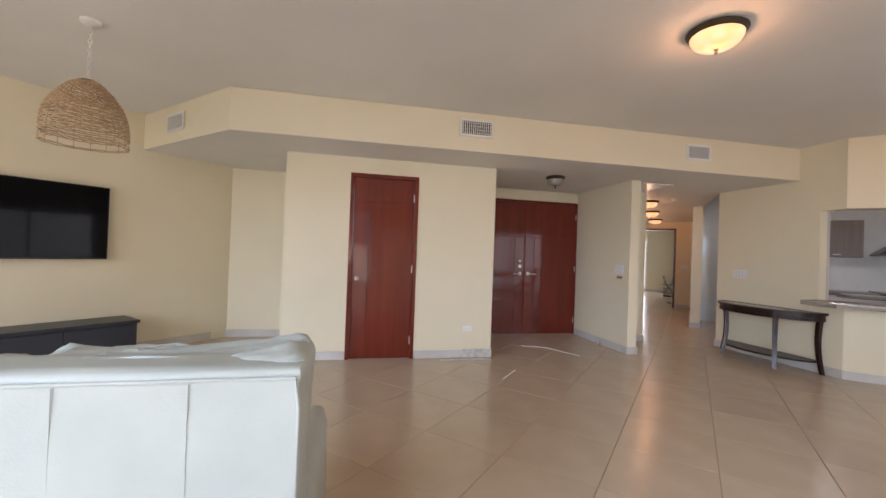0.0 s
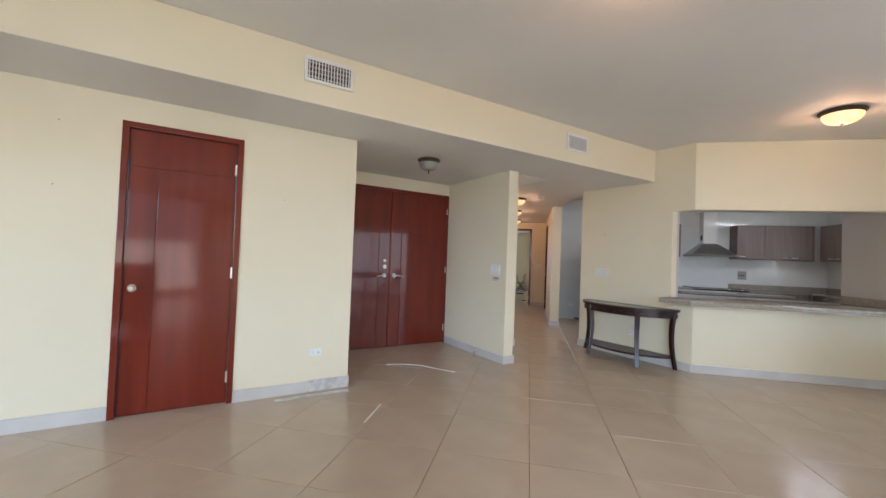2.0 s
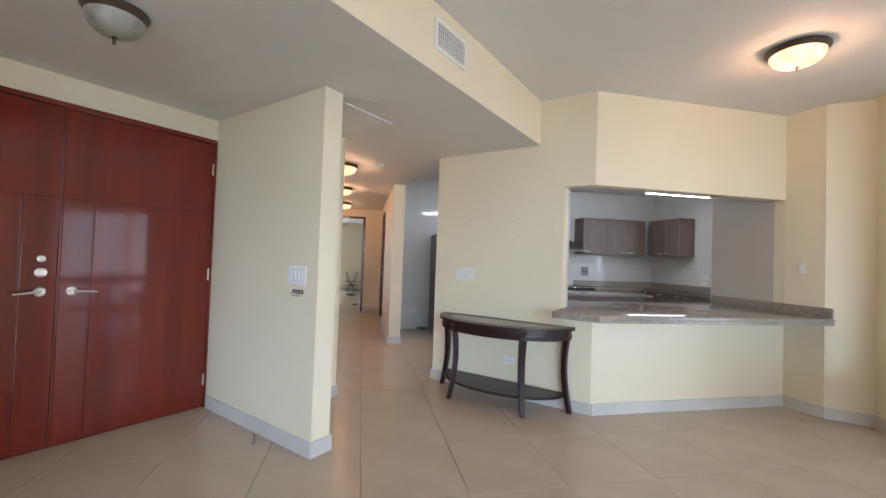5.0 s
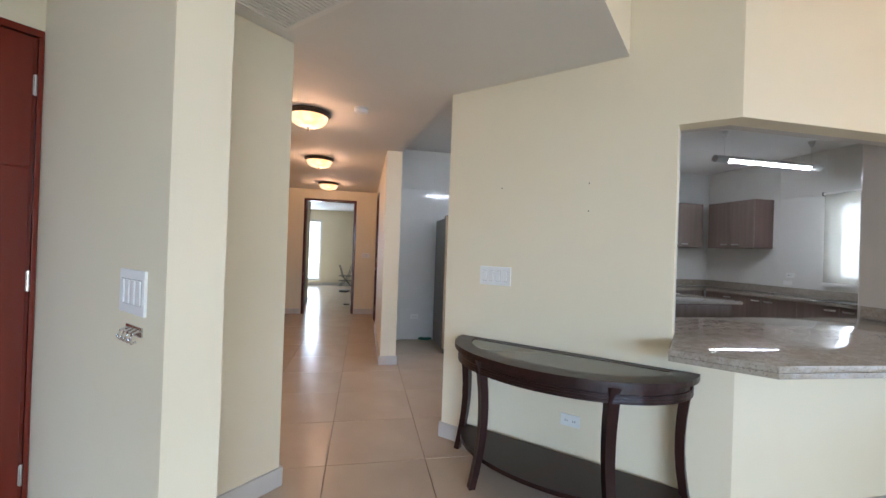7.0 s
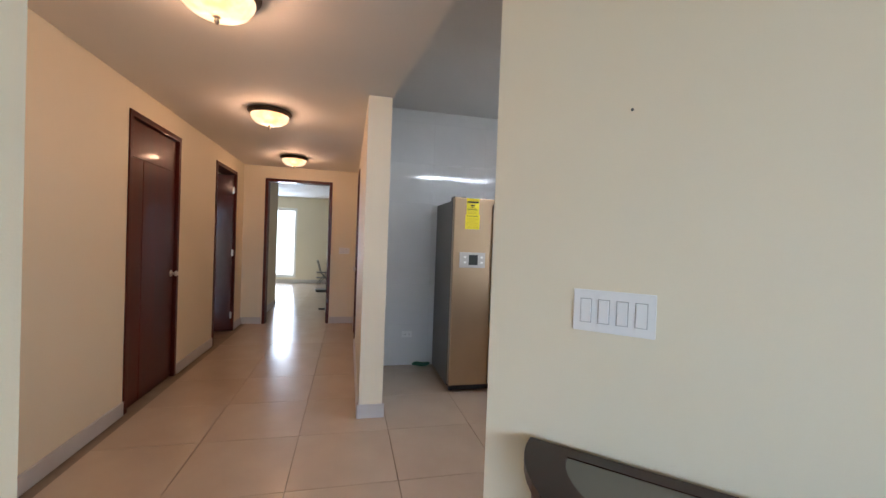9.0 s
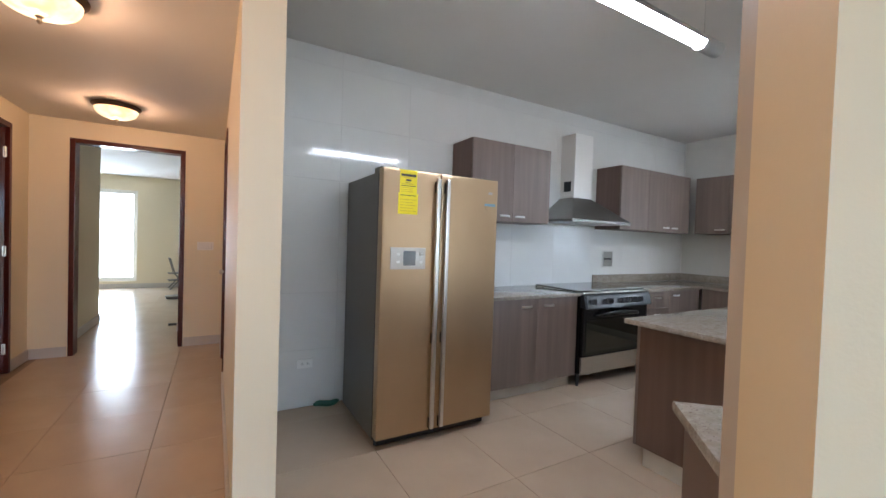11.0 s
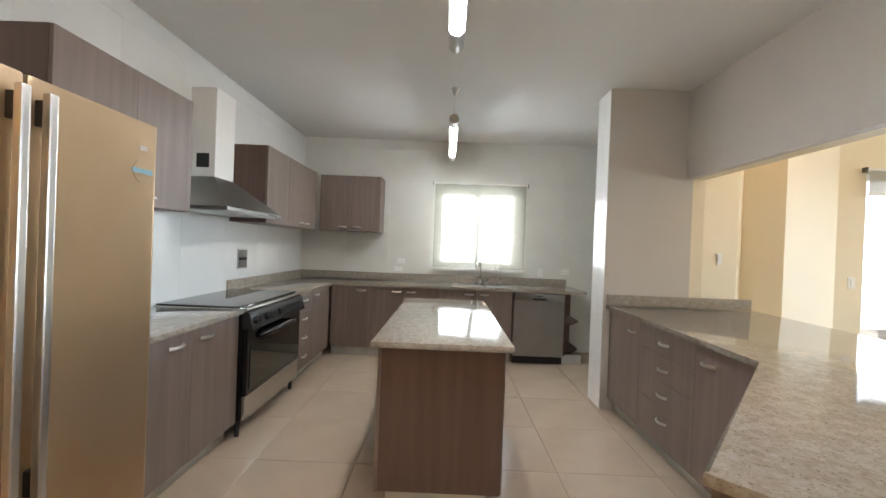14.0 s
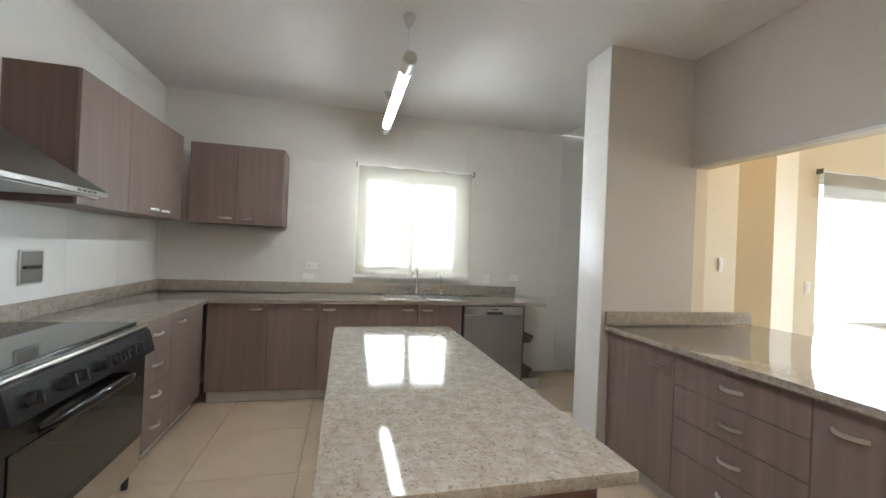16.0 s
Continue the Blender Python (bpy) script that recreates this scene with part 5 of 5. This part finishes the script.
def console_table(m):
    """Half-round table; local x along the wall, -y into the room, wall at y = 0."""
    t = thing("console_table", m, "dark wood half-moon console table with a glass inset top", "table")
    n, A, Bd = 32, 0.70, 0.50

    def half(a, b, off=0.0):
        return [(a * math.cos(math.pi + math.pi * i / n), off + b * math.sin(math.pi + math.pi * i / n)) for i in range(n + 1)]

    top = bmesh.new()
    o, q = half(A, Bd), half(A - 0.13, Bd - 0.17, -0.055)
    loops = [[top.verts.new((x, y, z)) for x, y in pts] for pts, z in ((o, 0.735), (o, 0.765), (q, 0.765), (q, 0.735))]
    for u, w in zip(loops, loops[1:] + loops[:1]):
        for i in range(n + 1):
            j = (i + 1) % (n + 1)
            top.faces.new((u[i], u[j], w[j], w[i]))
    part("top", top, dark_wood, t)
    part("glass_inset", prism(half(A - 0.131, Bd - 0.171, -0.056), 0.752, 0.762), table_glass, t, "smoky glass inset")
    # A plain frieze over three thin beads.
    for z0, z1, out in ((0.699, 0.7345, 0.0), (0.685, 0.697, 0.005), (0.671, 0.683, 0.005), (0.655, 0.669, 0.005)):
        o, q = half(A - 0.030 + out, Bd - 0.030 + out, -0.002), half(A - 0.05, Bd - 0.05, -0.002)
        bm = bmesh.new()
        loops = [[bm.verts.new((x, y, z)) for x, y in pts] for pts, z in ((o, z0), (o, z1), (q, z1), (q, z0))]
        for u, w in zip(loops, loops[1:] + loops[:1]):
            for i in range(n):
                bm.faces.new((u[i], u[i + 1], w[i + 1], w[i]))
        part("apron_band", bm, dark_wood, t)
    part("shelf", prism(half(A - 0.055, Bd - 0.09, -0.01), 0.135, 0.160, None, 0.003), dark_wood, t)
    for ang in (6, 57, 123, 174):
        a = math.pi + radians(ang)
        cx, cy = (A - 0.045) * math.cos(a), (Bd - 0.045) * math.sin(a) - 0.004
        turn = math.atan2(cy, cx)
        bm = bmesh.new()
        prev = None
        for i in range(9):
            s = i / 8
            z = 0.735 * (1 - s)
            bow = 0.035 * math.sin(math.pi * s) - 0.030 * s * s
            hw, hd = 0.030 - 0.008 * s, 0.024 - 0.006 * s
            ox, oy = cx - bow * math.cos(turn), cy - bow * math.sin(turn)
            ring = []
            for sx, sy in ((-1, -1), (1, -1), (1, 1), (-1, 1)):
                lx, ly = sx * hd, sy * hw
                ring.append(bm.verts.new((ox + lx * math.cos(turn) - ly * math.sin(turn), min(-0.004, oy + lx * math.sin(turn) + ly * math.cos(turn)), z)))
            if prev:
                for k in range(4):
                    bm.faces.new((prev[k], prev[(k + 1) % 4], ring[(k + 1) % 4], ring[k]))
            else:
                bm.faces.new(ring)
            prev = ring
        bm.faces.new(prev[::-1])
        part("leg", bm, dark_wood, t, "curved sabre leg")


console_table(on_k(0.865, 0) @ Matrix.Translation((0, -0.02, 0)))


def folding_stand(m):
    f = thing("folding_stool", m, "reddish wooden folding stool with crossed legs", "stool")
    for y in (-0.19, 0.19):
        for s in (-1, 1):
            bm = bmesh.new()
            box(bm, -0.017, 0.017, -0.011, 0.011, -0.30, 0.30, 0.003)
            bm.transform(Matrix.Translation((0, y + s * 0.012, 0.215)) @ Matrix.Rotation(s * radians(46), 4, "Y"))
            part("crossed_leg", bm, teak, f)
    for x in (-0.20, 0.20):
        part("rail", boxed(x - 0.014, x + 0.014, -0.21, 0.21, 0.40, 0.428, 0.003), teak, f)
    for i in range(7):
        y = -0.19 + i * 0.0633
        part("slat", boxed(-0.21, 0.21, y - 0.022, y + 0.022, 0.429, 0.443, 0.003), teak, f)
    for x in (-0.2, 0.2):
        part("foot_bar", boxed(x - 0.012, x + 0.012, -0.2, 0.2, 0.002, 0.026, 0.003), teak, f)


def dining_chair(m):
    """Dark framed chair with white upholstery; local -y is its front."""
    a = thing("dining_chair", m, "dark framed dining chair with white padded back and seat", "chair")
    for x in (-0.23, 0.23):
        part("leg", boxed(x - 0.02, x + 0.02, -0.23, -0.19, 0.0, 0.43, 0.004), navy, a)
        bm = tube(bmesh.new(), [(x, 0.19, 0.0), (x, 0.205, 0.45), (x * 1.05, 0.30, 0.97)], [0.018, 0.022, 0.018], 8)
        part("back_post", bm, navy, a)
    part("seat_frame", boxed(-0.245, 0.245, -0.235, 0.20, 0.40, 0.44, 0.005), navy, a)
    part("seat", boxed(-0.235, 0.235, -0.23, 0.185, 0.441, 0.495, 0.02), cushion_mat, a, "white padded seat", None, True)
    part("top_rail", boxed(-0.25, 0.25, -0.018, 0.018, 0.0, 0.045, 0.005), navy, a, "", pose(0, 0.295, 0.93, -10))
    part("backrest", boxed(-0.205, 0.205, -0.022, 0.022, 0.0, 0.36, 0.018), cushion_mat, a, "white padded back", pose(0, 0.235, 0.57, -10), True)


def dining_table(m, w, d):
    """Origin at the top's far left corner on the floor; local x right, -y near."""
    t = thing("dining_table", m, "dark brown wooden table with a thick rounded top", "table")
    part("top", boxed(0, w, -d, 0, 0.765, 0.805, 0.018), brown_top, t, "", None, True)
    part("apron", boxed(0.10, w - 0.10, -d + 0.10, -0.10, 0.70, 0.764, 0.004), dark_wood, t)
    for x in (0.14, w - 0.14):
        for y in (-0.14, -d + 0.14):
            part("leg", boxed(x - 0.035, x + 0.035, y - 0.035, y + 0.035, 0.0, 0.699, 0.006), dark_wood, t)


# ---- loose trim on the floor ----
def strip(points, w, h, label, m=None, mat=None):
    bm = bmesh.new()
    left, right = [], []
    for i, p in enumerate(points):
        a, b = Vector(points[max(0, i - 1)]), Vector(points[min(len(points) - 1, i + 1)])
        d = (b - a).normalized()
        nrm = Vector((-d.y, d.x, 0)) * w / 2
        left.append(Vector(p) + nrm)
        right.append(Vector(p) - nrm)
    for i in range(len(points) - 1):
        q = [left[i], left[i + 1], right[i + 1], right[i]]
        lo = [bm.verts.new(v) for v in q]
        hi = [bm.verts.new(v + Vector((0, 0, h))) for v in q]
        bm.faces.new(lo[::-1])
        bm.faces.new(hi)
        for k in range(4):
            bm.faces.new((lo[k], lo[(k + 1) % 4], hi[(k + 1) % 4], hi[k]))
    tagged(part("loose_trim", bm, mat or skirting_mat), label, "trim piece")


sofa(pose(-0.522, 1.090, 0, 0, 0, 44.1))
folding_stand(pose(4.12, 5.83, 0, 0, 0, 28) @ Matrix.Diagonal((1.1, 1.1, 1.12, 1)))
dining_table(pose(2.22, 4.65, 0), 1.7, 0.95)
dining_chair(pose(3.20, 4.86, 0))

strip([(-1.863, 6.131, 0.001), (-1.65, 6.175, 0.012), (-1.46, 6.185, 0.016), (-1.25, 6.14, 0.008), (-1.015, 6.094, 0.001)], 0.022, 0.006, "thin pale strip of loose trim on the floor", None, white_paint)
strip([(-1.456, 4.886, 0.001), (-1.438, 4.479, 0.001)], 0.012, 0.005, "short thin strip of loose trim on the floor", None, white_paint)
strip([(-2.36, 4.66, 0.001), (-2.12, 4.91, 0.003), (-1.89, 5.13, 0.001)], 0.055, 0.007, "peeled strip of skirting lying by the wall", None, plaster)
tagged(part("bare_skirting_patch", in_f(boxed(2.23, 2.632, -0.010, -0.001, 0.001, 0.112, 0.003)), plaster), "patch of bare plaster where skirting broke off", "wall damage")


stop = thing("door_stop", pose(-0.90, 6.92, 0), "small steel door stop on the floor by the pier", "door stop")
part("pin", lathe([(0.016, 0.0), (0.016, 0.006), (0.007, 0.012), (0.007, 0.05), (0.011, 0.052), (0.011, 0.068), (0, 0.07)], 14), steel, stop, "", None, True)


# ---- bedroom things ----
def folding_rack(m):
    d = thing("folding_rack", m, "grey metal folding rack with crossed legs by the bedroom wall", "rack")
    for y in (-0.17, 0.17):
        part("leg", tube(bmesh.new(), [(-0.20, y, 0.0), (0.10, y, 0.36), (0.20, y, 0.72)], 0.012, 8), grey_metal, d)
        part("leg", tube(bmesh.new(), [(0.20, y, 0.0), (-0.10, y, 0.36), (-0.20, y, 0.72)], 0.012, 8), grey_metal, d)
    for x in (-0.20, 0.20):
        part("bar", tube(bmesh.new(), [(x, -0.17, 0.72), (x, 0.17, 0.72)], 0.012, 8), grey_metal, d)
    for z in (0.20, 0.36):
        part("shelf", boxed(-0.22, 0.22, -0.155, 0.155, z, z + 0.018, 0.004), grey_metal, d)


folding_rack(pose(-0.56, 19.45, 0, 0, 0, 10))
pad = thing("floor_scale", pose(-0.53, 17.8, 0), "round grey bathroom scale lying on the bedroom floor", "scale")
part("base", lathe([(0, 0.0), (0.14, 0.0), (0.145, 0.015), (0.14, 0.035), (0, 0.036)], 24), black_matt, pad, "", None, True)
part("dish", lathe([(0, 0.037), (0.15, 0.037), (0.165, 0.05), (0.16, 0.062), (0, 0.05)], 24), grey_metal, pad, "", None, True)
wedge = thing("door_wedge", pose(-0.34, 15.05, 0), "small dark door wedge on the bedroom floor", "door stop")
part("wedge_body", prism([(-0.06, -0.02), (0.06, -0.02), (0.06, 0.02), (-0.06, 0.02)], 0.0, 0.03, None, 0.004), black_matt, wedge)

# ---- floor tiles, wall tiles ----
PX, PY, X0, Y0 = 0.6175, 0.633, -0.165, 2.95
floor_ob = bpy.data.objects["floor"]


def tile_mesh_of(name, w, d, h, mat, edge=0.0015):
    bm = bmesh.new()
    lo = [bm.verts.new((x, y, 0)) for x, y in ((0, 0), (w, 0), (w, d), (0, d))]
    up = [bm.verts.new((x, y, h - edge)) for x, y in ((0, 0), (w, 0), (w, d), (0, d))]
    hi = [bm.verts.new((x, y, h)) for x, y in ((edge, edge), (w - edge, edge), (w - edge, d - edge), (edge, d - edge))]
    bm.faces.new(hi)
    for a, b in ((lo, up), (up, hi)):
        for i in range(4):
            j = (i + 1) % 4
            bm.faces.new((a[i], a[j], b[j], b[i]))
    me = bpy.data.meshes.new(name)
    bm.to_mesh(me)
    bm.free()
    me.materials.append(mat)
    return me


J = 0.0016
ft = tile_mesh_of("floor_tile", PX - 2 * J, PY - 2 * J, 0.012, floor_tile_mat)
rest = bmesh.new()
random.seed(3)
near = 0
for i in range(-9, 12):
    for k in range(-10, 28):
        x, y = X0 + i * PX, Y0 + k * PY
        if x > 6.0 or x < -5.8 or y < -3.1 or y > 19.9 or (y > 11.4 and (x > 0.4 or x < -1.6) and y < 13.6) or (x > 4.8 and y < 6.7) or (x < -1.8 and 8.0 < y < 16):
            continue
        dz = -0.012 + random.uniform(-0.0006, 0.0006)
        if -3.0 < x < 5.3 and 1.8 < y < 12 and near < 300:
            near += 1
            ob = new("floor_tile", ft)
            ob.parent = floor_ob
            ob.location = (x + J, y + J, dz)
            ob.rotation_euler = (random.uniform(-0.0007, 0.0007), random.uniform(-0.0007, 0.0007), 0)
        else:
            prism([(x + J, y + J), (x + PX - J, y + J), (x + PX - J, y + PY - J), (x + J, y + PY - J)], -0.0118, dz + 0.012, rest)
tagged(part("far_floor_tiles", rest, floor_tile_mat, floor_ob), kind="stuff")

wt = tile_mesh_of("wall_tile", 0.5992, 0.4492, 0.006, wall_tile_mat, 0.0006)
satin_wt = tile_mesh_of("wall_tile", 0.5992, 0.4492, 0.006, satin_tile_mat, 0.0006)


def tile_wall(owner, m, w, h, holes=(), mesh=wt, mat=wall_tile_mat):
    """Tiles 0.6 by 0.45 from local (0, 0); the local z points out of the wall."""
    ob_owner = bpy.data.objects[owner]
    cut = bmesh.new()
    for i in range(int(w / 0.6) + 1):
        for k in range(int(h / 0.45) + 1):
            x0, y0, x1, y1 = i * 0.6 + 0.0004, k * 0.45 + 0.0004, min(w, i * 0.6 + 0.5996), min(h, k * 0.45 + 0.4496)
            if x1 - x0 < 0.02 or y1 - y0 < 0.02:
                continue
            bad = [q for q in holes if x1 > q[0] and x0 < q[1] and y1 > q[2] and y0 < q[3]]
            if not bad and x1 - x0 > 0.59 and y1 - y0 > 0.44:
                ob = new("wall_tile", mesh)
                ob.parent = ob_owner
                ob.matrix_basis = m @ Matrix.Translation((x0, y0, 0))
                continue
            xs, ys = sorted({x0, x1, *[min(max(v, x0), x1) for q in bad for v in q[:2]]}), sorted({y0, y1, *[min(max(v, y0), y1) for q in bad for v in q[2:]]})
            for a, b in zip(xs, xs[1:]):
                for c, d in zip(ys, ys[1:]):
                    mx, my = (a + b) / 2, (c + d) / 2
                    if b - a > 0.003 and d - c > 0.003 and not any(q[0] < mx < q[1] and q[2] < my < q[3] for q in bad):
                        box(cut, a, b, c, d, 0, 0.006)
    cut.transform(m)
    part("cut_tile", cut, mat, ob_owner)


tile_wall("wall_range", Matrix(((1, 0, 0, 0.43), (0, 0, -1, 11.418), (0, 1, 0, 0.005), (0, 0, 0, 1))), 5.49, 2.832)
tile_wall("wall_sink", Matrix(((0, 0, -1, 5.93), (-1, 0, 0, 11.40), (0, 1, 0, 0.005), (0, 0, 0, 1))), 4.53, 2.832, [(1.84, 3.0, 1.095, 2.195)], satin_wt, satin_tile_mat)
tile_wall("wall_kitchen_column", Matrix(((-1, 0, 0, 4.25), (0, 0, 1, 7.985), (0, 1, 0, 0.005), (0, 0, 0, 1))), 0.28, 2.832)
